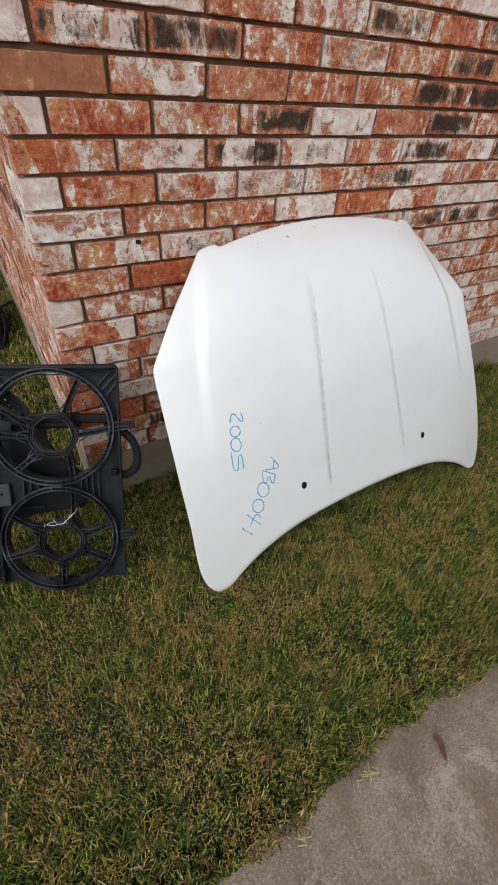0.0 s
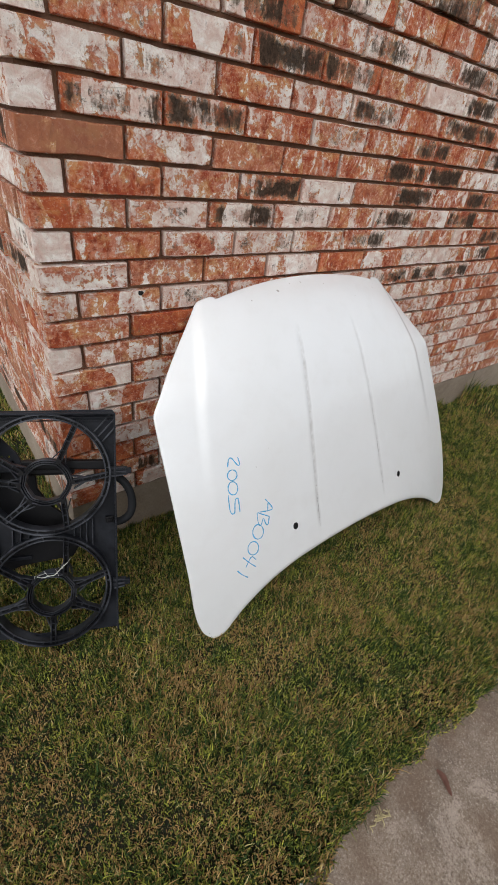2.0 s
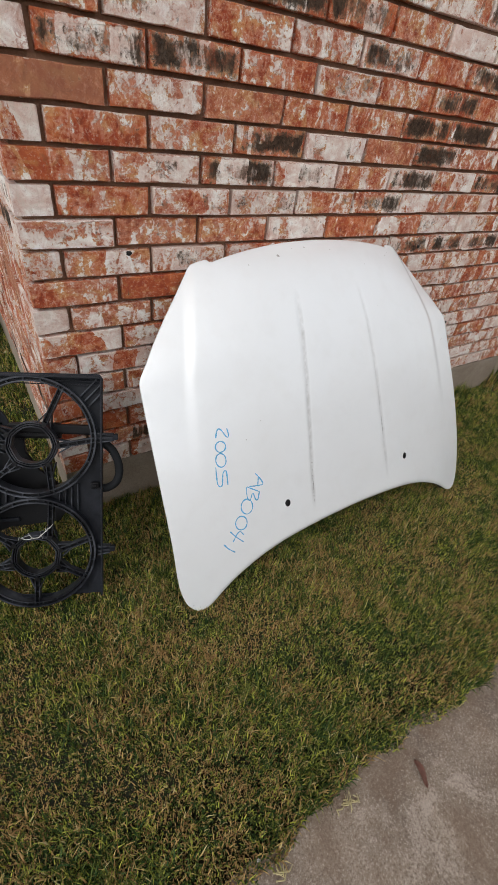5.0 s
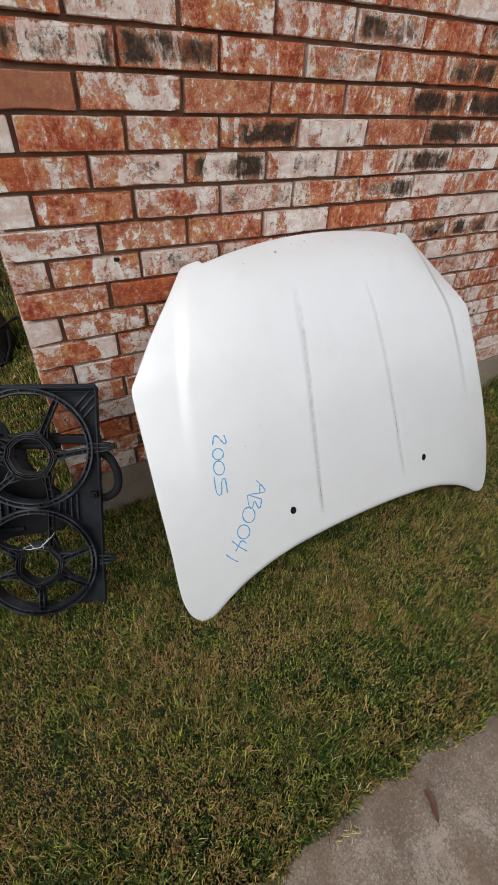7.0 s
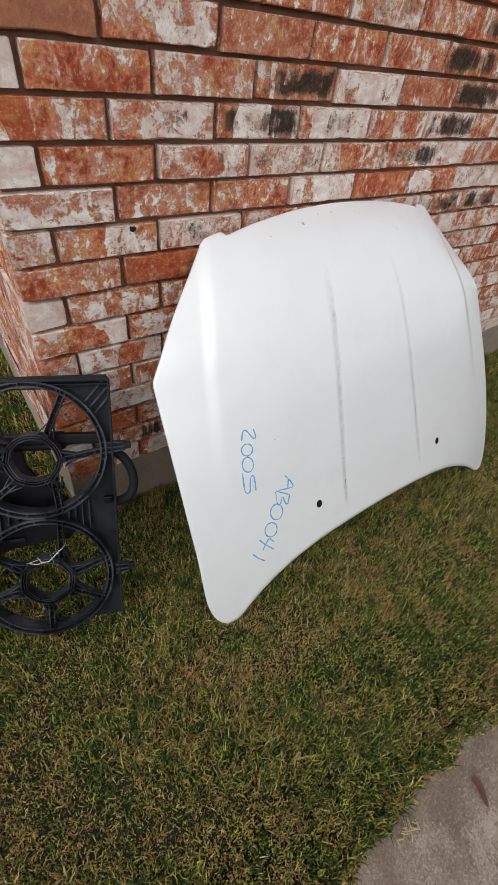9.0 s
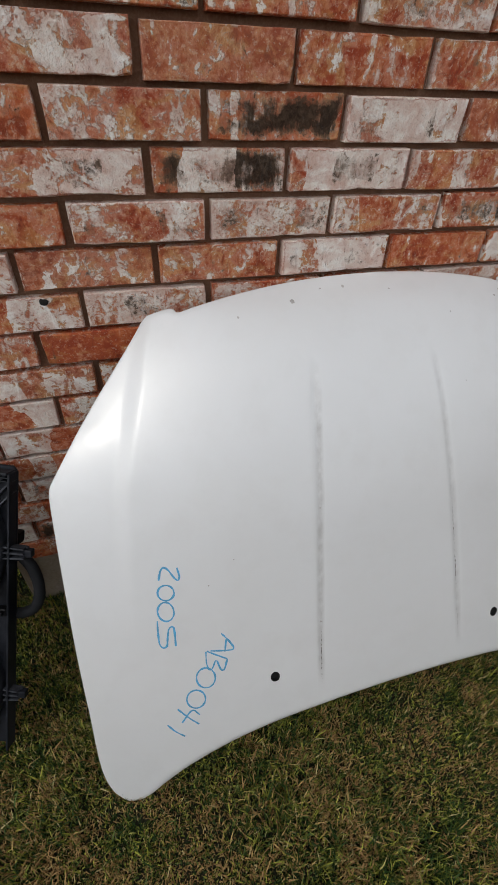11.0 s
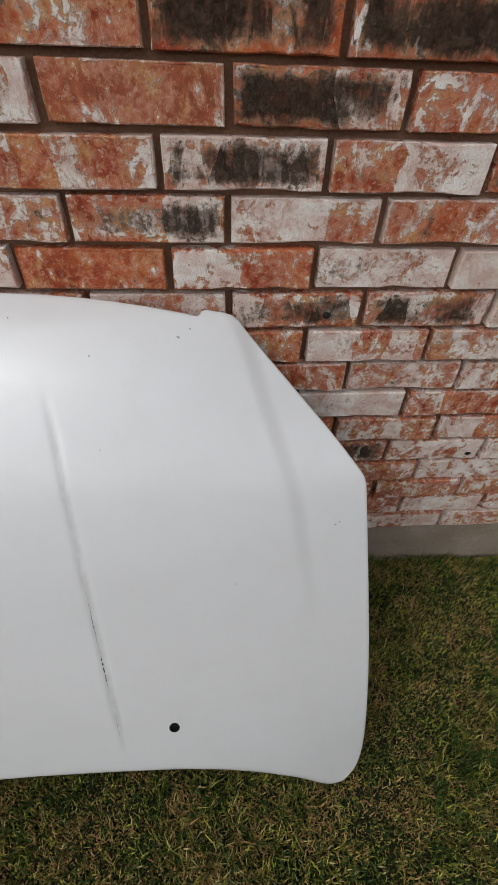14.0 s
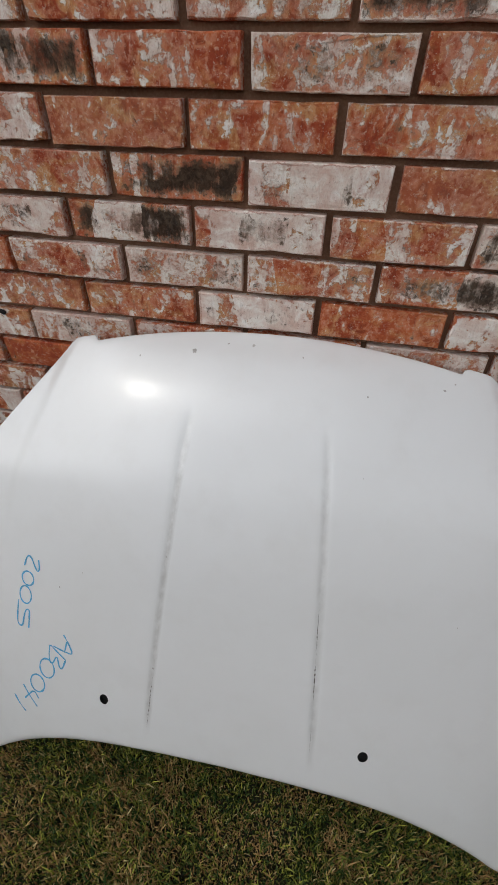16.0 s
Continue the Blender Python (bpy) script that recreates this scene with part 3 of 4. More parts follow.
def build_hood():
    hood = thing("car_bonnet", "white steel car bonnet leaning against a brick wall", "car bonnet", (0.94, -0.6, 0.0))
    nu, nv = 260, 130
    low = rounded([(0.703, 0.012), (0.690, 0.0), (0.662, -0.001), (0.635, 0.011), (0.60, 0.036), (0.54, 0.071), (0.47, 0.102), (0.40, 0.127), (0.30, 0.150), (0.15, 0.165), (0.0, 0.169)])
    side = rounded([(0.703, 0.012), (0.722, 0.037), (0.734, 0.09), (0.737, 0.16), (0.731, 0.38), (0.718, 0.61), (0.709, 0.780), (0.706, 0.796), (0.698, 0.810),
                    (0.64, 0.887), (0.57, 0.971), (0.50, 1.055), (0.472, 1.090), (0.462, 1.104)], 1)
    nose = [(0.462, 1.104), (0.450, 1.114), (0.435, 1.118), (0.405, 1.1235), (0.398, 1.1215), (0.393, 1.114), (0.385, 1.113)]
    nose += [(x, 1.158 - 0.30 * x * x) for x in (0.36, 0.30, 0.24, 0.18, 0.12, 0.06, 0.0)]
    bottom = polyline([(-x, y) for x, y in low] + low[-2::-1], nu + 1)
    top = polyline([(-x, y) for x, y in nose] + nose[-2::-1], nu + 1)
    right = polyline(side, nv + 1)
    left = right * (-1, 1)
    s, t = np.linspace(0, 1, nu + 1)[None, :, None], np.linspace(0, 1, nv + 1)[:, None, None]
    flat = (1 - t) * bottom[None] + t * top[None] + (1 - s) * left[:, None] + s * right[:, None]
    flat -= (1 - s) * (1 - t) * bottom[0] + s * (1 - t) * bottom[-1] + (1 - s) * t * top[0] + s * t * top[-1]
    # the wing on one side is knocked in a little
    wing = smoothstep(0.45, 0.70, -flat[..., 0])
    flat[..., 0] += wing * (0.0095 * (1 - smoothstep(0.12, 0.80, flat[..., 1])) + 0.0065 * smoothstep(0.06, 0.30, flat[..., 1]) * (1 - smoothstep(0.82, 1.0, flat[..., 1])))
    bm = bmesh.new()
    grid = [[bm.verts.new(hood_at(u, v)) for u, v in row] for row in flat]
    for j in range(nv):
        for i in range(nu):
            bm.faces.new((grid[j][i], grid[j][i + 1], grid[j + 1][i + 1], grid[j + 1][i]))
    # hemmed rim: the skin turns in and runs back under itself
    rim = grid[0] + [r[-1] for r in grid[1:]] + grid[-1][-2::-1] + [r[0] for r in grid[-2:0:-1]]
    mid = flat.reshape(-1, 2).mean(0)
    edge2d = list(map(tuple, flat[0])) + [tuple(r[-1]) for r in flat[1:]] + list(map(tuple, flat[-1][-2::-1])) + [tuple(r[0]) for r in flat[-2:0:-1]]
    last = rim
    n = len(rim)
    inward = []
    for i in range(n):
        a, b = np.array(edge2d[i - 1]), np.array(edge2d[(i + 1) % n])
        way = (b - a) / max(np.hypot(*(b - a)), 1e-6)
        inward.append(np.array((-way[1], way[0])))
    for depth, inset in ((0.0025, -0.0022), (0.006, -0.0026), (0.010, -0.0004), (0.011, 0.014), (0.016, 0.045)):
        ring = []
        for i in range(n):
            u, v = np.array(edge2d[i]) + inward[i] * inset
            ring.append(bm.verts.new(HOOD_O + HOOD_U * u + HOOD_V * v + HOOD_N * (hood_height(*edge2d[i]) - depth) + corner_sink(*edge2d[i])))
        for i in range(n):
            bm.faces.new((last[i], ring[i], ring[(i + 1) % n], last[(i + 1) % n]))
        last = ring
    bmesh.ops.recalc_face_normals(bm, faces=bm.faces)
    # let the skin's holes be real: drop the faces inside and sew in an oval wall
    for side_sign in (-1, 1):
        cut_hole(bm, 0.301 * side_sign, 0.283)
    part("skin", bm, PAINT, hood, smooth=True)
    # near-black cups close the holes; the shade inside is in their colour
    for side_sign in (-1, 1):
        bm = bmesh.new()
        rings = [[bm.verts.new(hood_at(0.301 * side_sign + 0.0112 * math.cos(a), 0.283 + 0.0138 * math.sin(a), lift)) for a in (2 * math.pi * k / 22 for k in range(22))] for lift in (-0.0003, -0.010)]
        for k in range(22):
            bm.faces.new((rings[0][k], rings[0][(k + 1) % 22], rings[1][(k + 1) % 22], rings[1][k]))
        bm.faces.new(rings[1])
        part("nozzle_hole", bm, HOLE_SHADE, hood, "near-black cup for the shade inside an oval washer nozzle hole")
    # an unseen dark sheet, added so the bonnet's underside bounces less light
    bm = bmesh.new()
    back = [[bm.verts.new(hood_at(0.955 * u, 0.012 + 0.965 * v, -0.020)) for u, v in row[::10]] for row in flat[::10]]
    for a, b in zip(back, back[1:]):
        for k in range(len(a) - 1):
            bm.faces.new((a[k], b[k], b[k + 1], a[k + 1]))
    part("unseen_backing", bm, DARK_BACKING, hood, "unseen dark backing added to cut light bounced off the underside", smooth=True)
    write_on(hood)
    blemishes(hood)
    return hood


def cut_hole(bm, cu, cv, ru=0.0110, rv=0.0136, n=22):
    """An oval hole with a turned-in lip in the bonnet's skin."""
    c = hood_at(cu, cv)
    doomed = [f for f in bm.faces if (f.calc_center_median() - c).length < 0.024]
    out = bmesh.ops.delete(bm, geom=doomed, context="FACES")
    border = [e for e in bm.edges if e.is_boundary and all((v.co - c).length < 0.05 for v in e.verts)]
    rings = []
    for scale, lift in ((1.0, 0.0),):
        rings.append([bm.verts.new(hood_at(cu + ru * scale * math.cos(a), cv + rv * scale * math.sin(a), lift)) for a in (2 * math.pi * k / n for k in range(n))])
    loop = [bm.edges.new((rings[0][k], rings[0][(k + 1) % n])) for k in range(n)]
    for a, b in zip(rings, rings[1:]):
        for k in range(n):
            bm.faces.new((a[k], a[(k + 1) % n], b[(k + 1) % n], b[k]))
    bmesh.ops.bridge_loops(bm, edges=border + loop)


def loop_of(cx, cy, rx, ry, start=75, sweep_by=390):
    return [(cx + rx * math.cos(radians(start + sweep_by * i / 22)), cy + ry * math.sin(radians(start + sweep_by * i / 22))) for i in range(23)]


# hand-drawn strokes on the bonnet, in millimetres across and up from its foot
YEAR = (
    [[(-479, 603), (-476, 581), (-481, 572), (-488, 581), (-498, 603), (-507, 609), (-514, 600), (-520, 580)]],
    [loop_of(-510, 549, 17, 18)],
    [loop_of(-517, 505, 17, 23)],
    [[(-509, 418), (-506, 457), (-507, 469), (-517, 466), (-523, 443), (-527, 420), (-536, 417), (-543, 428), (-541, 458), (-538, 487)]],
)
CODE = (
    [[(-409, 429), (-395, 408), (-383, 381), (-410, 384), (-438, 390)], [(-400, 412), (-407, 381)]],
    [[(-446, 391), (-427, 377), (-404, 361)], [(-404, 361), (-414, 332), (-422, 335), (-428, 369), (-440, 341), (-448, 340), (-451, 361), (-448, 390)]],
    [loop_of(-457, 322, 21, 27)],
    [loop_of(-486, 270, 21, 25)],
    [[(-484, 225), (-498, 247), (-526, 212)], [(-489, 199), (-511, 224), (-530, 252)]],
    [[(-559, 213), (-545, 191), (-525, 172)]],
)


def write_on(hood):
    """Crayon strokes that lie on the skin: the year 2005 and the stock code AB0041."""
    for name, letters, label in (("written_digit", YEAR, "blue crayon digit of the year 2005"), ("written_mark", CODE, "blue crayon mark of the code AB0041")):
        for strokes in letters:
            bm = bmesh.new()
            for stroke in strokes:
                pts = [(x / 1000, y / 1000) for x, y in polyline(rounded(stroke, 2), 40)]
                row = []
                for k, (u, v) in enumerate(pts):
                    a, b = pts[max(k - 1, 0)], pts[min(k + 1, len(pts) - 1)]
                    way = Vector((b[0] - a[0], b[1] - a[1])).normalized()
                    wide = 0.0022 * (0.85 + 0.5 * noise.noise(Vector((u * 90, v * 90, 1))))
                    row.append([bm.verts.new(hood_at(u + s * wide * -way.y, v + s * wide * way.x, 0.0007)) for s in (-1, 1)])
                for (a, b), (c, d) in zip(row, row[1:]):
                    bm.faces.new((a, b, d, c))
            bmesh.ops.recalc_face_normals(bm, faces=bm.faces)
            part(name, bm, CRAYON, hood, label)


def blemishes(hood):
    """Stone chips near the nose, scratches and dirt in the creases."""
    rng = random.Random(11)
    spots = [(-0.154, 1.111, 0.0050), (-0.031, 1.134, 0.0036), (-0.084, 1.133, 0.002), (0.355, 1.080, 0.0028), (0.376, 1.094, 0.002), (-0.162, 0.679, 0.0018), (0.074, 1.118, 0.0016),
             (-0.180, 0.400, 0.003), (0.208, 1.054, 0.0018), (-0.273, 1.091, 0.0020), (-0.42, 0.55, 0.0016), (0.218, 0.9, 0.0012), (-0.36, 0.60, 0.0014), (0.44, 0.62, 0.0012), (0.643, 0.712, 0.0026), (0.652, 0.716, 0.0016)]
    for u, v, r in spots:
        r *= 1.05
        bm = bmesh.new()
        ring = [bm.verts.new(hood_at(u + r * rng.uniform(0.6, 1.2) * math.cos(a), v + r * rng.uniform(0.6, 1.3) * math.sin(a), 0.0006)) for a in (2 * math.pi * k / 9 for k in range(9))]
        bm.faces.new(ring)
        part("paint_chip", bm, CHIP, hood)
    for c0, v0, v1, width in ((-1, 0.235, 0.38, 0.0016), (1, 0.40, 0.505, 0.0022), (1, 0.505, 0.62, 0.0011), (1, 0.27, 0.33, 0.0006)):
        bm = bmesh.new()
        row = []
        for k in range(61):
            v = v0 + (v1 - v0) * k / 60
            u = c0 * (float(np.interp(v, CREASE_V, CREASE_U)) - 0.002) + 0.0012 * noise.noise(Vector((v * 60, 3.0, c0)))
            w = width * (1 - abs(k / 30 - 1)) * max(0.0, 0.35 + 1.5 * noise.noise(Vector((v * 170, 7.0, c0))))
            row.append([bm.verts.new(hood_at(u + s * (w + 0.00004), v, 0.0008)) for s in (-1, 1)])
        for (a, b), (c, d) in zip(row, row[1:]):
            bm.faces.new((a, b, d, c))
        part("scratch", bm, SCRATCH, hood, "dark grey scratch along a crease")


build_hood()

# ---- radiator fan shroud ----
SHROUD_O = Vector((-0.095, -0.422, 0.0))
_yaw, _lean = radians(-20), radians(30)
SHROUD_N = Vector((math.sin(_yaw) * math.cos(_lean), -math.cos(_yaw) * math.cos(_lean), math.sin(_lean)))
SHROUD_A = Vector((math.cos(_yaw), math.sin(_yaw), 0.0))
SHROUD_B = SHROUD_N.cross(SHROUD_A)
SHROUD_M = Matrix((SHROUD_A, SHROUD_B, SHROUD_N)).transposed().to_4x4()
SHROUD_M.translation = SHROUD_O


def at_shroud(a, b, n=0.0):
    return SHROUD_O + SHROUD_A * a + SHROUD_B * b + SHROUD_N * n


def plate(outline, holes, thick, m):
    """A flat plate with round holes, as a bmesh at the pose m."""
    cu = bpy.data.curves.new("plate", "CURVE")
    cu.dimensions, cu.fill_mode, cu.extrude, cu.bevel_depth, cu.bevel_resolution = "2D", "BOTH", thick / 2, 0.002, 1
    loops = [outline] + [[(cx + r * math.cos(2 * math.pi * k / 64), cy + r * math.sin(2 * math.pi * k / 64)) for k in range(64)] for cx, cy, r in holes]
    for loop in loops:
        sp = cu.splines.new("POLY")
        sp.points.add(len(loop) - 1)
        for p, (x, y) in zip(sp.points, loop):
            p.co = (x, y, 0, 1)
        sp.use_cyclic_u = True
    ob = new("plate", cu)
    me = bpy.data.meshes.new_from_object(ob.evaluated_get(bpy.context.evaluated_depsgraph_get()))
    bm = bmesh.new()
    bm.from_mesh(me)
    bmesh.ops.transform(bm, matrix=m, verts=bm.verts)
    bpy.data.objects.remove(ob)
    bpy.data.curves.remove(cu)
    bpy.data.meshes.remove(me)
    return bm


def ring_band(bm, cx, cy, r0, r1, n0, n1, sides=56, lobes=()):
    """A round band between two radii and two depths; it swells at the lobes, given in degrees."""
    def out(a):
        near = min((abs((math.degrees(a) - b + 180) % 360 - 180) for b in lobes), default=90.0)
        return 0.0025 * math.exp(-((near / 9.0) ** 2))

    loops = [[bm.verts.new(at_shroud(cx + (r + out(a)) * math.cos(a), cy + (r + out(a)) * math.sin(a), n)) for a in (2 * math.pi * k / sides for k in range(sides))]
             for r, n in ((r0, n0), (r1, n0), (r1, n1), (r0, n1))]
    for i in range(4):
        a, b = loops[i], loops[(i + 1) % 4]
        for k in range(sides):
            bm.faces.new((a[k], a[(k + 1) % sides], b[(k + 1) % sides], b[k]))


def bar(bm, p, q, width, depth, n, bevel=0.0012):
    """A straight rib from p to q in the shroud's plane."""
    (a0, b0), (a1, b1) = p, q
    length, turn = math.hypot(a1 - a0, b1 - b0), math.atan2(b1 - b0, a1 - a0)
    add_box(bm, SHROUD_M @ Matrix.Translation(((a0 + a1) / 2, (b0 + b1) / 2, n)) @ Matrix.Rotation(turn, 4, "Z"), (length, width, depth), bevel)


def build_shroud():
    shroud = thing("fan_shroud", "black plastic twin radiator fan shroud leaning at a brick corner", "fan shroud", tuple(at_shroud(-0.1, 0.01)))
    rings = ((-0.097, 0.578, 0.183), (-0.112, 0.212, 0.177))
    outline = [(0.078, 0.046), (0.112, 0.752), (0.104, 0.764), (-0.268, 0.774), (-0.277, 0.764), (-0.300, 0.076), (-0.294, 0.070), (-0.25, 0.066)]
    bm = plate(outline, rings, 0.006, SHROUD_M @ Matrix.Translation((0, 0, -0.018)))
    part("panel", bm, SLATE, shroud, "dusty slate-black panel with two round openings")
    # turned-up flange along the top and the sides
    bm = bmesh.new()
    bar(bm, (0.110, 0.756), (-0.275, 0.770), 0.006, 0.038, 0.0)
    bar(bm, (0.108, 0.744), (-0.274, 0.758), 0.003, 0.024, -0.004)
    bar(bm, (0.106, 0.733), (-0.274, 0.747), 0.003, 0.016, -0.008)
    part("top_flange", bm, SLATE, shroud)
    bm = bmesh.new()
    bar(bm, (0.078, 0.046), (0.111, 0.756), 0.005, 0.034, -0.004)
    part("side_flange", bm, SLATE, shroud)
    bm = bmesh.new()
    bar(bm, (-0.300, 0.072), (-0.276, 0.768), 0.005, 0.034, -0.004)
    part("side_flange", bm, SLATE, shroud)
    for cx, cy, r in rings:
        bm = bmesh.new()
        ring_band(bm, cx, cy, r - 0.014, r - 0.010, -0.03, 0.016)
        ring_band(bm, cx, cy, r - 0.002, r + 0.003, -0.03, 0.018)
        for k in range(24):
            a = 2 * math.pi * k / 24 + 0.05
            bar(bm, (cx + (r - 0.013) * math.cos(a), cy + (r - 0.013) * math.sin(a)), (cx + r * math.cos(a), cy + r * math.sin(a)), 0.003, 0.010, 0.008, 0)
        # pale walls over a near-black floor: lit edges and shaded recess set by colour
        ring = part("fan_ring", bm, RIB, shroud)
        bm = bmesh.new()
        ring_band(bm, cx, cy, r - 0.012, r, -0.02, 0.004)
        part("ring_floor", bm, BLACK, ring)
        hub = 0.070
        # where each spoke leaves the hub and where it meets the ring, in degrees
        spokes = ((-4, -4), (58, 58), (152, 152), (181, 181), (227, 227), (304, 285)) if cy > 0.4 else ((12, 12), (55, 71), (146, 146), (196, 196), (268, 268), (328, 328))
        hx, hy = (cx, cy - 0.022) if cy > 0.4 else (cx + 0.003, cy - 0.010)
        lobes = [h for h, _ in spokes]
        bm = bmesh.new()
        ring_band(bm, hx, hy, hub - 0.015, hub - 0.012, -0.02, 0.016, 96, lobes)
        ring_band(bm, hx, hy, hub - 0.0085, hub - 0.006, -0.02, 0.014, 96, lobes)
        ring_band(bm, hx, hy, hub - 0.002, hub + 0.001, -0.02, 0.018, 96, lobes)
        hub_part = part("hub_ring", bm, RIB, shroud)
        bm = bmesh.new()
        ring_band(bm, hx, hy, hub - 0.014, hub - 0.001, -0.018, 0.002, 96, lobes)
        part("ring_floor", bm, BLACK, hub_part)
        for h, _ in spokes:
            bm = bmesh.new()
            a = radians(h)
            p = at_shroud(hx + (hub + 0.004) * math.cos(a), hy + (hub + 0.004) * math.sin(a), 0.004)
            bmesh.ops.create_cone(bm, cap_ends=True, segments=12, radius1=0.0080, radius2=0.0070, depth=0.030, matrix=Matrix.Translation(p) @ SHROUD_M.to_3x3().to_4x4())
            part("boss", bm, BLACK, hub_part)
        for h, e in spokes:
            p = Vector((hx + (hub + 0.006) * math.cos(radians(h)), hy + (hub + 0.006) * math.sin(radians(h))))
            q = Vector((cx + (r - 0.003) * math.cos(radians(e)), cy + (r - 0.003) * math.sin(radians(e))))
            way = (q - p).normalized()
            side = Vector((-way.y, way.x))
            bm = bmesh.new()
            for off in (-0.0065, 0.0065):
                bar(bm, p + side * off, q + side * off, 0.0032, 0.024, 0.004)
                # a gusset that flares into the hub
                flare = side * (3.2 * off)
                bar(bm, p - way * 0.004 + flare, p + way * 0.034 + side * off, 0.0032, 0.022, 0.004)
            for k in range(1, 4):
                c = p.lerp(q, k / 4)
                bar(bm, c - side * 0.007, c + side * 0.007, 0.003, 0.012, 0.004, 0)
            # again pale lit rails, with a near-black web for the shade between
            spoke = part("spoke", bm, RIB, shroud)
            bm = bmesh.new()
            bar(bm, p, q, 0.011, 0.004, 0.0)
            part("web", bm, BLACK, spoke)
    # cross ribs in the upper corner, between the rings, and the mounting lugs
    for p, q in (((0.038, 0.690), (0.098, 0.752)), ((0.052, 0.678), (0.112, 0.738)), ((0.066, 0.664), (0.112, 0.712)), ((-0.22, 0.715), (-0.262, 0.76)),
                 ((-0.030, 0.402), (-0.034, 0.366)), ((-0.012, 0.408), (-0.016, 0.358)), ((0.006, 0.416), (0.002, 0.350)), ((0.024, 0.426), (0.020, 0.338)),
                 ((-0.160, 0.398), (-0.164, 0.372)), ((-0.182, 0.406), (-0.186, 0.364)), ((-0.204, 0.416), (-0.208, 0.352)),
                 ((-0.05, 0.379), (-0.16, 0.382)), ((-0.236, 0.700), (-0.274, 0.738))):
        bm = bmesh.new()
        bar(bm, p, q, 0.004, 0.016, -0.006)
        part("rib", bm, RIB, shroud)
    for b, c0, c1 in ((0.571, 0.084, 0.152), (0.203, 0.074, 0.126)):
        bm = bmesh.new()
        for off in (-0.014, 0.0, 0.014):
            bar(bm, (c0, b + off), (c1 - 0.016, b + off * 0.75), 0.004, 0.022, 0.0)
        bar(bm, (c0, b), (c1 - 0.012, b), 0.026, 0.008, -0.006)
        lug = part("mounting_lug", bm, RIB, shroud)
        bm = bmesh.new()
        bar(bm, (c1 - 0.018, b), (c1, b), 0.018, 0.016, -0.002, 0.003)
        part("peg", bm, SLATE, lug)
    # the motor arm behind the upper hub
    bm = bmesh.new()
    bar(bm, (-0.17, 0.606), (0.105, 0.588), 0.030, 0.030, -0.040, 0.006)
    bar(bm, (-0.17, 0.596), (-0.02, 0.590), 0.050, 0.026, -0.046, 0.008)
    part("motor_arm", bm, BLACK, shroud)
    # a loop of ribbed hose at the edge and the cable clips
    bm = bmesh.new()
    pts = [(0.105, 0.560), (0.132, 0.535), (0.148, 0.495), (0.150, 0.455), (0.138, 0.425), (0.112, 0.410), (0.088, 0.408)]
    pts = polyline(rounded(pts, 2), 40)
    sweep(bm, [at_shroud(a, b - 0.010, -0.03) for a, b in pts], [0.0128 + 0.0007 * (k % 2) for k in range(40)], 10)
    part("hose", bm, HOSE, shroud, "dull black corrugated cable hose", smooth=True)
    bm = bmesh.new()
    add_box(bm, SHROUD_M @ Matrix.Translation((0.075, 0.418, -0.004)), (0.024, 0.020, 0.018), 0.003)
    clip = part("cable_clip", bm, BLACK, shroud)
    bm = bmesh.new()
    add_box(bm, SHROUD_M @ Matrix.Translation((0.075, 0.418, 0.008)), (0.012, 0.010, 0.008), 0.002)
    part("tongue", bm, BLACK, clip)
    bm = bmesh.new()
    add_box(bm, SHROUD_M @ Matrix.Translation((-0.275, 0.372, -0.004)), (0.058, 0.072, 0.020), 0.004)
    relay = part("relay_box", bm, GREY_PLASTIC, shroud, "grey plastic relay box")
    bm = bmesh.new()
    add_box(bm, SHROUD_M @ Matrix.Translation((-0.272, 0.378, 0.008)), (0.010, 0.010, 0.006), 0.002)
    part("screw", bm, BLACK, relay, "dark screw head")
    # frayed pale tie round a spoke of the lower fan
    bm = bmesh.new()
    rng = random.Random(4)
    main = [(-0.145, 0.268), (-0.13, 0.262), (-0.110, 0.266), (-0.095, 0.266), (-0.080, 0.282), (-0.058, 0.300)]
    sweep(bm, [at_shroud(a, b, 0.022) for a, b in polyline(rounded(main, 1), 16)], 0.0015, 6)
    for k in range(9):
        a, b = polyline(main, 9)[k]
        sweep(bm, [at_shroud(a, b, 0.022), at_shroud(a + rng.uniform(-0.012, 0.012), b + rng.uniform(0.004, 0.016), 0.026), at_shroud(a + rng.uniform(-0.025, 0.02), b + rng.uniform(-0.008, 0.022), 0.028)], 0.0008, 5)
    part("frayed_tie", bm, TIE, shroud, "frayed pale string tie", smooth=True)


build_shroud()


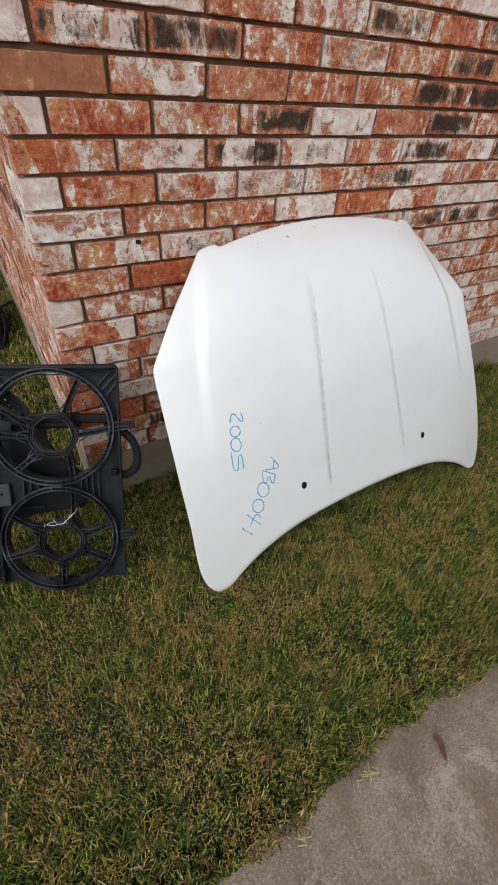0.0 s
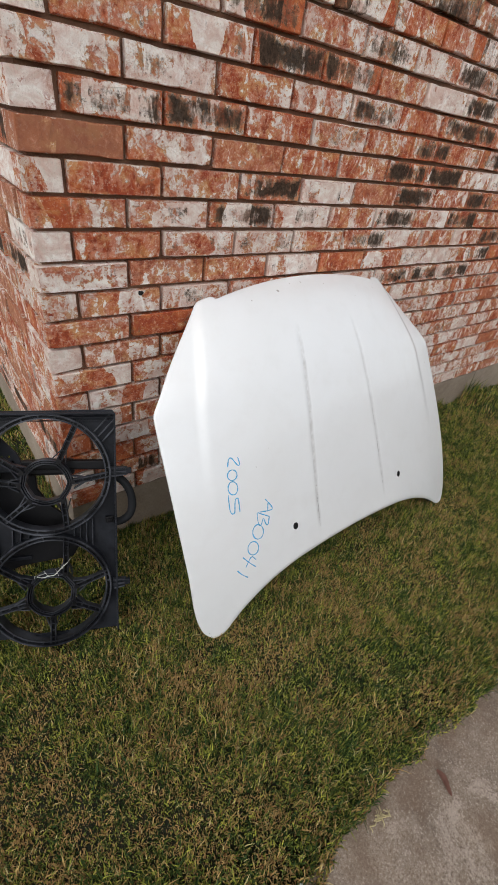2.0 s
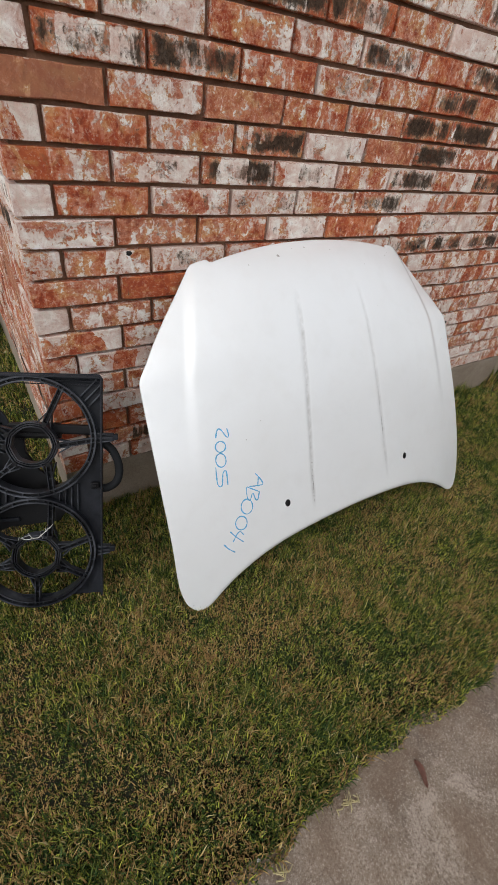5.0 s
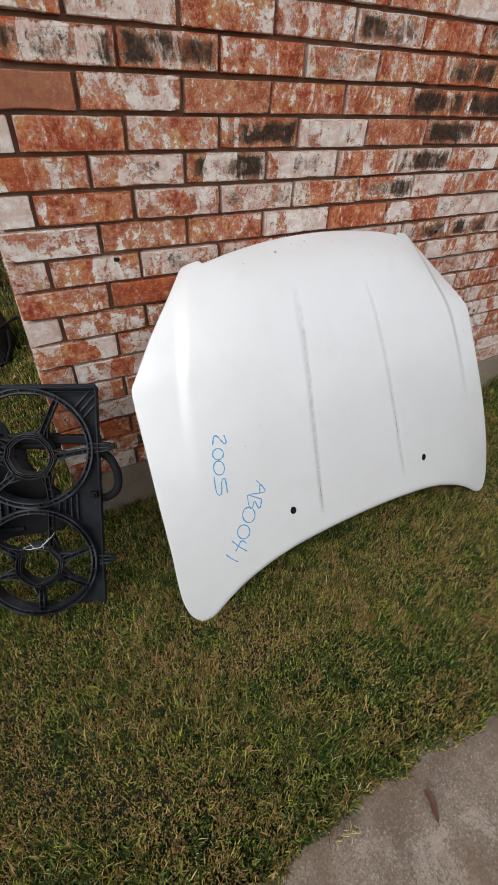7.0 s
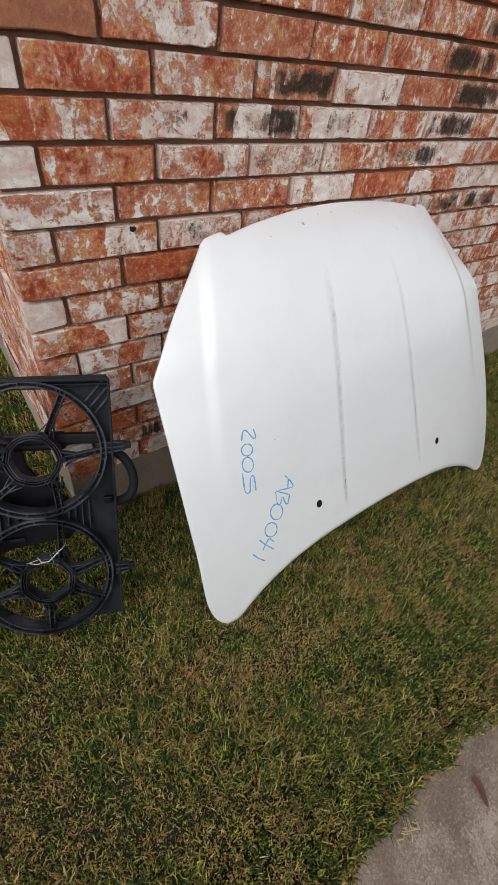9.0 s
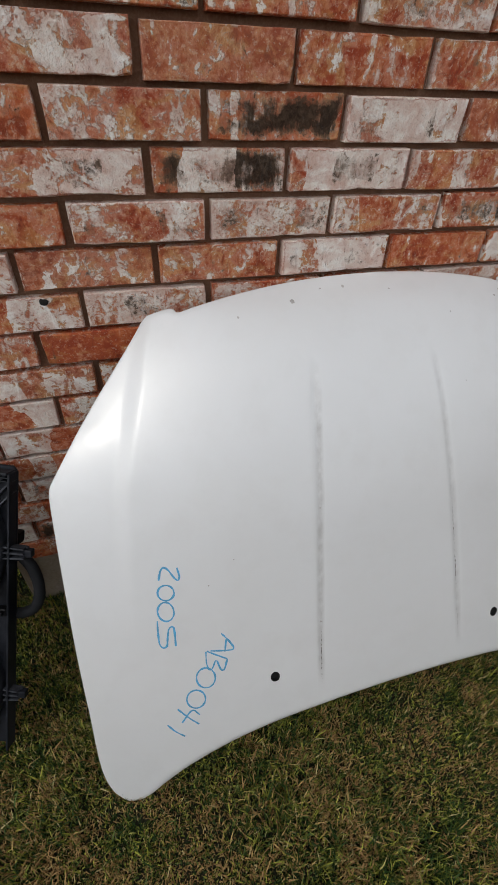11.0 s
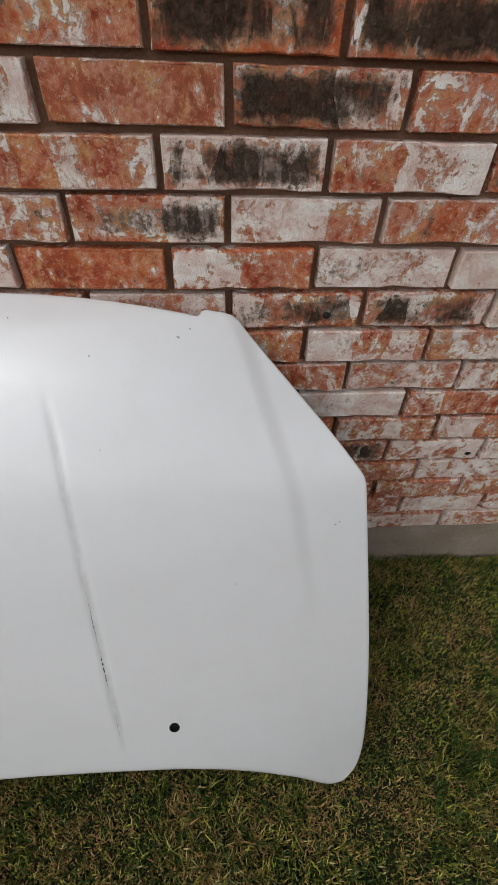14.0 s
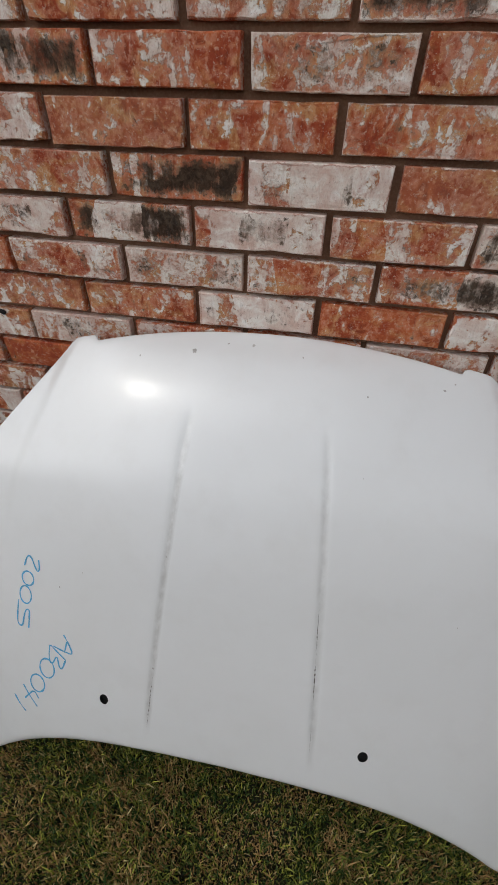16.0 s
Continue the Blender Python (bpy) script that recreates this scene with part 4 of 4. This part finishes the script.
def build_rear_panel():
    """A second moulded part that stands behind the fans."""
    ob = thing("air_duct", "black moulded plastic air duct standing behind the fan shroud", "plastic duct", tuple(at_shroud(-0.25, 0.0, -0.10)))
    m = SHROUD_M @ Matrix.Translation((0, 0, -0.085))
    bm = plate([(-0.37, -0.045), (-0.325, -0.045), (-0.315, 0.24), (-0.20, 0.275), (-0.05, 0.285), (-0.02, 0.33), (-0.03, 0.38), (-0.06, 0.42), (-0.105, 0.46), (-0.140, 0.52), (-0.145, 0.60), (-0.20, 0.62), (-0.34, 0.60)], (), 0.012, m)
    part("shell", bm, BLACK, ob)
    bm = bmesh.new()
    pts = polyline(rounded([(-0.22, 0.45), (-0.14, 0.45), (-0.08, 0.42), (-0.045, 0.385), (-0.04, 0.365), (-0.10, 0.345), (-0.20, 0.35), (-0.25, 0.39), (-0.22, 0.45)], 2), 36)
    bm.faces.new([bm.verts.new(m @ Vector((a, b, 0.008 + 0.01 * math.sin(4 * a)))) for a, b in pts[:-1]])
    bmesh.ops.solidify(bm, geom=bm.faces, thickness=0.012)
    part("cover", bm, RIB, ob, "dusty crumpled grey cover")
    holes = [(-0.33 + 0.019 * i + 0.0095 * (j % 2), 0.614 + 0.017 * j, 0.0058) for j in range(5) for i in range(8 - j)]
    bm = plate([(-0.35, 0.585), (-0.165, 0.585), (-0.185, 0.64), (-0.235, 0.70), (-0.30, 0.715), (-0.35, 0.715)], holes, 0.008, m @ Matrix.Translation((0, 0, 0.02)))
    part("grille", bm, SLATE, ob, "perforated black plastic grille")
    for b0 in (0.30, 0.54):
        bm = bmesh.new()
        add_box(bm, m @ pose(-0.245, b0, 0.012), (0.15, 0.012, 0.014), 0.003)
        part("rib", bm, SLATE, ob)
    bm = bmesh.new()
    add_box(bm, m @ pose(-0.27, 0.585, 0.02, 0, 0, -12), (0.07, 0.035, 0.02), 0.004)
    part("bracket", bm, GREY_PLASTIC, ob)


build_rear_panel()


def build_far_parts():
    """Other salvaged parts lying on the grass past the corner."""
    ob = thing("washer_tank", "black plastic tank with a spout lying on grass", "car part", (-0.24, 1.66, GROUND_Z))
    bm = bmesh.new()
    for p in ((-0.44, 1.38, GROUND_Z), (-0.13, 1.40, GROUND_Z), (-0.07, 1.72, GROUND_Z), (-0.42, 1.95, GROUND_Z), (-0.42, 1.44, 0.14), (-0.20, 1.50, 0.14), (-0.09, 1.70, 0.12), (-0.13, 1.93, 0.21), (-0.44, 1.95, 0.23)):
        bm.verts.new(p)
    bmesh.ops.convex_hull(bm, input=bm.verts)
    bmesh.ops.bevel(bm, geom=bm.edges[:], offset=0.014, segments=2, affect="EDGES")
    part("tank", bm, BLACK, ob)
    bm = bmesh.new()
    sweep(bm, [(-0.45, 1.40, 0.150), (-0.30, 1.46, 0.150), (-0.19, 1.53, 0.146), (-0.10, 1.68, 0.132), (-0.045, 1.74, 0.130), (-0.018, 1.765, 0.122)], [0.007, 0.008, 0.008, 0.009, 0.010, 0.010], 8)
    part("spout", bm, SLATE, ob, smooth=True)
    bm = bmesh.new()
    sweep(bm, [(-0.45, 1.385, 0.02), (-0.24, 1.385, 0.012), (-0.155, 1.40, 0.012), (-0.115, 1.52, 0.05), (-0.10, 1.62, 0.115)], 0.008, 6)
    part("seam", bm, SLATE, ob, smooth=True)
    ob = thing("trim_panel", "grey plastic trim panel leaning low on the grass", "car part", (-0.22, 2.75, GROUND_Z))
    bm = bmesh.new()
    add_box(bm, pose(-0.24, 2.75, 0.11, -35, 4, 8), (0.34, 0.03, 0.22), 0.01)
    part("panel", bm, SLATE, ob)
    bm = bmesh.new()
    add_box(bm, pose(-0.24, 2.73, 0.15, -35, 4, 8), (0.28, 0.03, 0.015), 0.004)
    part("rib", bm, BLACK, ob)


build_far_parts()


def build_small_litter():
    leaf = None
    bm = bmesh.new()
    rows = []
    for i in range(13):
        t = i / 12
        w = 0.0105 * math.sin(math.pi * (0.06 + 0.9 * t)) ** 0.7
        x, y = 0.583 - 0.011 * t + 0.004 * math.sin(4 * t), -1.290 - 0.062 * t
        rows.append([bm.verts.new((x + s * w, y + s * w * 0.2, 0.004 + 0.004 * abs(s) + 0.003 * math.sin(5 * t))) for s in (-1, -0.4, 0.4, 1)])
    for a, b in zip(rows, rows[1:]):
        for k in range(3):
            bm.faces.new((a[k], a[k + 1], b[k + 1], b[k]))
    bmesh.ops.solidify(bm, geom=bm.faces, thickness=0.0008)
    leaf = part("dead_leaf", bm, DEAD_LEAF, smooth=True)
    tagged(leaf, "reddish brown dead leaf lying on the concrete walk", "leaf")
    for x, y, turn in ((-0.035, 1.36, 0.6), (-0.13, 1.20, 1.3)):
        bm = bmesh.new()
        ring = [bm.verts.new((x + 0.020 * math.cos(a) * math.cos(turn) - 0.008 * math.sin(a) * math.sin(turn), y + 0.020 * math.cos(a) * math.sin(turn) + 0.008 * math.sin(a) * math.cos(turn),
                              0.020 + 0.006 * math.sin(2 * a))) for a in (2 * math.pi * k / 12 for k in range(12))]
        bm.faces.new(ring)
        bmesh.ops.solidify(bm, geom=bm.faces, thickness=0.0008)
        tagged(part("dry_leaf", bm, STRAW), "pale dry leaf lying on the grass", "leaf", "dry leaves")
    bm = bmesh.new()
    bmesh.ops.create_icosphere(bm, subdivisions=2, radius=0.0048, matrix=pose(0.098, -1.238, 0.0030) @ Matrix.Diagonal((1.0, 0.8, 0.7, 1)))
    tagged(part("pebble", bm, TIE, smooth=True), "small pale pebble at the edge of the lawn", "pebble")
    rng = random.Random(21)
    for x, y in ((0.335, -1.262), (0.365, -1.270), (0.12, -1.284)):
        bm = bmesh.new()
        for k in range(7):
            a = rng.uniform(-1.6, 2.2)
            n = rng.uniform(0.020, 0.045)
            p = Vector((x + rng.uniform(-0.015, 0.015), y + rng.uniform(-0.006, 0.012), 0.004))
            sweep(bm, [p, p + Vector((n * 0.5 * math.cos(a), -n * 0.25, 0.006)), p + Vector((n * math.cos(a), -n * 0.4 * math.sin(a), 0.003))], [0.0020, 0.0018, 0.0005], 4)
        tagged(part("dry_grass_tuft", bm, STRAW), "yellow dry grass clippings on the walk's edge", "clippings", "clippings on the walk")


build_small_litter()


# ---- lawn ----
def build_grass():
    """Mown lawn: bent blades in clumps, joined into one sheet."""
    rng = np.random.default_rng(5)

    def field(x0, x1, y0, y1, per_m2):
        n = int((x1 - x0) * (y1 - y0) * per_m2)
        return np.stack([rng.uniform(x0, x1, n), rng.uniform(y0, y1, n)], 1)

    spots = [field(-0.95, 2.75, EDGE_Y - 0.065, 0.012, 116000), field(0.17, 0.36, -0.76, -0.66, 50000), field(-1.9, -0.95, EDGE_Y, 1.0, 16000), field(-1.4, 0.012, 0.012, 2.2, 26000),
             field(-1.8, 0.012, 2.2, 6.5, 9000), field(2.75, 5.5, EDGE_Y, 0.012, 18000),
             field(-9.0, -1.4, EDGE_Y, 6.5, 2200), field(5.5, 9.0, EDGE_Y, 0.012, 4000), field(-9.0, 9.0, -5.15, -2.5, 1600)]
    p = np.concatenate(spots)
    # a ragged fringe hangs over the walk
    reach = np.clip(0.010 + 0.012 * np.sin(p[:, 0] * 13 + 2 * np.sin(p[:, 0] * 5)) + 0.007 * np.sin(p[:, 0] * 47), 0, 1)
    p = p[(p[:, 1] < -2) | (p[:, 1] > edge_at(p[:, 0]) - 0.015 - reach * rng.uniform(0.2, 1.0, len(p)))]
    # blades gather in clumps
    clump = np.sin(p[:, 0] * 61 + 3 * np.sin(p[:, 1] * 37)) * np.sin(p[:, 1] * 57 + 3 * np.sin(p[:, 0] * 41))
    p = p[rng.uniform(-1.1, 1, len(p)) < clump + 0.84]
    n = len(p)
    near = (p[:, 0] > -0.95) & (p[:, 0] < 2.75) & (p[:, 1] < 0.1) & (p[:, 1] > -2)
    tall = rng.gamma(9.0, 1 / 9.0, n) * np.where(near, 0.024, 0.040)
    tall *= 1 + 0.35 * np.sin(p[:, 0] * 9 + 2 * np.sin(p[:, 1] * 7))
    kept = np.sin(p[:, 0] * 61 + 3 * np.sin(p[:, 1] * 37)) * np.sin(p[:, 1] * 57 + 3 * np.sin(p[:, 0] * 41))
    tall *= 1 + 0.25 * kept
    # uncut tufts against the footing
    foot = (p[:, 1] > -0.05) & (p[:, 1] < 0.012) & (p[:, 0] > 1.6)
    tall *= np.where(foot, 1 + 2.0 * np.clip(np.sin(p[:, 0] * 11 + 2 * np.sin(p[:, 0] * 5)), 0, 1), 1.0)
    far = (p[:, 0] < -1.4) | (p[:, 0] > 5.5) | (p[:, 1] < -2)
    tall *= np.where(far, 1.6, 1.0)
    wide = rng.uniform(0.0009, 0.0020, n) * np.where(near, 1.0, 1.7) * np.where(far, 4.5, 1.0)
    # neighbouring blades lean a little alike
    lean = 3.0 * np.sin(p[:, 0] * 19 + 2 * np.sin(p[:, 1] * 14)) + 3.0 * np.sin(p[:, 1] * 23 + 2 * np.sin(p[:, 0] * 12))
    a = lean + rng.normal(0, 2.2, n)
    bend = 0.9 * rng.uniform(0.10, 1.0, n) ** 1.5
    way = np.stack([np.cos(a), np.sin(a)], 1)
    side = np.stack([-np.sin(a), np.cos(a)], 1)
    low = np.where((p[:, 1] < edge_at(p[:, 0]) + 0.012) & (p[:, 1] > -2), -0.003, GROUND_Z - 0.002)
    r1, r2 = (bend * 0.30 * tall)[:, None], (bend * 0.95 * tall)[:, None]
    z1, z2 = low + tall * (0.62 - 0.12 * bend), low + tall * (1.0 - 0.42 * bend)
    w = wide[:, None]
    v = np.empty((n, 5, 3), np.float32)
    v[:, 0, :2], v[:, 1, :2] = p - side * w, p + side * w
    v[:, 2, :2], v[:, 3, :2] = p + way * r1 + side * w * 0.85, p + way * r1 - side * w * 0.85
    v[:, 4, :2] = p + way * r2
    v[:, 0, 2], v[:, 1, 2], v[:, 2, 2], v[:, 3, 2], v[:, 4, 2] = low, low, z1, z1, z2
    # keep tips off the brickwork
    over = (v[:, :, 0] > -0.004) & (v[:, :, 1] > -0.002)
    v[:, :, 1] = np.where(over & (p[:, 1] < 0.01)[:, None], -0.003, v[:, :, 1])
    base = np.arange(n)[:, None] * 5
    loops = np.concatenate([base + (0, 1, 2, 3), base + (3, 2, 4)], 1).astype(np.int32).ravel()
    me = bpy.data.meshes.new("grass")
    me.vertices.add(n * 5)
    me.vertices.foreach_set("co", v.ravel())
    me.loops.add(len(loops))
    me.loops.foreach_set("vertex_index", loops)
    me.polygons.add(n * 2)
    me.polygons.foreach_set("loop_start", (np.arange(n)[:, None] * 7 + (0, 4)).astype(np.int32).ravel())
    me.update(calc_edges=True)
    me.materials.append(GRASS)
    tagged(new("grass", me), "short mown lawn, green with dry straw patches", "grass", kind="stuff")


build_grass()


# ---- bricks: the wall's pieces ----
def brick_mesh(name, length, seed, material):
    """A tumbled brick: ragged arrises round the face, a straight body behind."""
    rng = random.Random(seed)
    hx, hz, hy = length / 2, (COURSE - 0.010) / 2, 0.046
    long, short = (8, 3) if length > 0.15 else (4, 3)
    loop = [(-hx + 2 * hx * k / long, -hz, 0, -1) for k in range(long)] + [(hx, -hz + 2 * hz * k / short, 1, 0) for k in range(short)]
    loop += [(hx - 2 * hx * k / long, hz, 0, 1) for k in range(long)] + [(-hx, hz - 2 * hz * k / short, -1, 0) for k in range(short)]
    n = len(loop)
    rings = [[], [], []]
    for i, (x, z, nx, nz) in enumerate(loop):
        corner = i in (0, long, long + short, 2 * long + short)
        knock = rng.uniform(0.0, 0.0014) + (rng.uniform(0.001, 0.004) if rng.random() < 0.14 else 0.0)
        sx, sz = (math.copysign(1, x), math.copysign(1, z)) if corner else (nx, nz)
        jx, jz = (0.0, rng.uniform(-0.004, 0.004)) if nx and not corner else (rng.uniform(-0.006, 0.006) if not corner else 0.0, 0.0)
        rings[0].append((x + jx - sx * (0.0012 + knock), -hy + rng.uniform(-0.0006, 0.0012), z + jz - sz * (0.0012 + knock)))
        rings[1].append((x + jx - sx * knock * 0.55, -hy + 0.0022 + knock, z + jz - sz * knock * 0.55))
        rings[2].append((x, hy, z))
    verts = rings[0] + rings[1] + rings[2]
    faces = [tuple(range(n)), tuple(range(3 * n - 1, 2 * n - 1, -1))]
    for r in (0, n):
        faces += [(r + i, r + n + i, r + n + (i + 1) % n, r + (i + 1) % n) for i in range(n)]
    return mesh_of(name, verts, faces, material)


AMOUNT = {"W": (0.67, 0.15, 0.0), "M": (0.52, 0.14, 0.0), "R": (0.45, 0.14, 0.0), "S": (0.50, 0.66, 0.0), "D": (0.60, 0.56, 0.0), "T": (0.10, 0.12, 0.72), "O": (0.50, 0.12, 0.30), "P": (0.42, 0.18, 0.62), "Z": (0.86, 0.24, 0.0), "B": (0.36, 0.74, 0.0)}
# what the bricks of a course look like, from the corner on; even courses begin with a header
LOOKS = {11: "MRMWMSDMRWSM", 10: "WMMRSMMDMMWR", 9: "MWSRDMSSRSWM", 8: "WRMSDMWDMSSM", 7: "WWRWDMSSMSMM", 6: "WDSMWMSRSSRM", 5: "TWORMBBOMSMS", 4: "ZRMSZOSMBMRW",
         3: "RWDZMDMBRMMW", 2: "ZRMWRDWRWSMR", 1: "WOMWRRWWSRSM", 0: "WRWMMMDDSWMR", -1: "MRMRMRWORMWM", -2: "MORMMRRMRMOM",
         -3: "WWMMMMWMMOMW", -4: "MMRWMMRMWOWM", -5: "MRMMRMDWWMOW", -6: "MMMRMMWOWMWO", -7: "RMMMMMOWOWOM", -8: "MSMRMMMOWWOW",
         -9: "MMMMRMDWOWMO"}


def build_bricks():
    rng = random.Random(3)
    full = [brick_mesh("brick", PITCH - 0.012, 40 + i, BRICK) for i in range(16)]
    pieces = []                       # place, turn, look, wall
    for row in range(COURSES):
        c = row - 9
        z = BASE_Z + (row + 0.5) * COURSE
        looks = LOOKS.get(c, "")
        odd = c % 2 == 1
        x, k = 0.0, 0
        while x < LENGTH - 0.3:
            header = k == 0 and not odd
            length = HEADER if header else PITCH
            look_of = looks[k] if k < len(looks) else rng.choice("WMMMRRRRSDOOM")
            if not header:
                pieces.append((x + (length - 0.012) / 2, 0.046, z, 0, look_of, "front"))
            x += length
            k += 1
        y = HEADER if odd else 0.0
        first = True
        while y < DEPTH - 0.3:
            look_of = looks[0] if looks and first and not odd else rng.choice("PPRPOPRPRSD")
            pieces.append((0.046, y + (PITCH - 0.012) / 2, z, 90, look_of, "side"))
            y += PITCH
            first = False
    rest = {"front": [], "side": []}
    counts = {"front": 0, "side": 0}
    for piece in pieces:
        x, y, z, turn, look_of, wall = piece
        near = (x < 3.05 and 0.19 < z < 1.72) if wall == "front" else (y < 1.35 and z < 1.55)
        m = pose(x + rng.uniform(-0.0015, 0.0015), y + (rng.uniform(-0.0045, 0.0030) if wall == "front" else 0), z + rng.uniform(-0.0013, 0.0013),
                 rng.uniform(-1.9, 0.3), rng.uniform(-0.35, 0.35), turn + rng.uniform(-0.4, 0.4))
        if wall == "side":
            m.translation.x += rng.uniform(-0.0045, 0.0030)
        white, soot, tan = AMOUNT[look_of]
        tint = (min(1, max(0, white + rng.uniform(-0.12, 0.12))), max(0, soot + rng.uniform(-0.08, 0.08)), tan, 1.0)
        if near and counts[wall] < 299:
            counts[wall] += 1
            ob = new("brick", rng.choice(full))
            ob.parent = WALL_FRONT if wall == "front" else WALL_SIDE
            ob.matrix_basis = m
            ob.color = tint
        else:
            rest[wall].append((m, rng.choice(full), tint))
    for wall, parent in (("front", WALL_FRONT), ("side", WALL_SIDE)):
        verts, faces, tints = [], [], []
        for m, me, tint in rest[wall]:
            o = len(verts)
            verts += [tuple(m @ v.co) for v in me.vertices]
            faces += [tuple(o + i for i in p.vertices) for p in me.polygons]
            tints += [tint] * len(me.vertices)
        me = mesh_of("brick_field", verts, faces, BRICK_FIELD)
        layer = me.attributes.new("kind", "FLOAT_COLOR", "POINT")
        layer.data.foreach_set("color", np.array(tints, np.float32).ravel())
        ob = new("brick_field", me)
        ob.parent = parent
        tagged(ob, "further bricks of the same wall", kind="stuff")


def build_nail_holes():
    # small near-black lumps on the face; the holes' shade is put in by colour
    for x, z in ((0.281, 0.982), (1.552, 0.950), (1.992, 0.549)):
        bm = bmesh.new()
        bmesh.ops.create_icosphere(bm, subdivisions=2, radius=0.0075, matrix=pose(x, -0.001, z) @ Matrix.Diagonal((1.1, 0.45, 0.8, 1)))
        rng = random.Random(int(x * 100))
        for v in bm.verts:
            v.co.x += rng.uniform(-0.0015, 0.0015)
            v.co.z += rng.uniform(-0.0015, 0.0015)
        part("nail_hole", bm, NAIL_HOLE, WALL_FRONT, "near-black lump for the shade inside a nail hole")


build_bricks()
build_nail_holes()
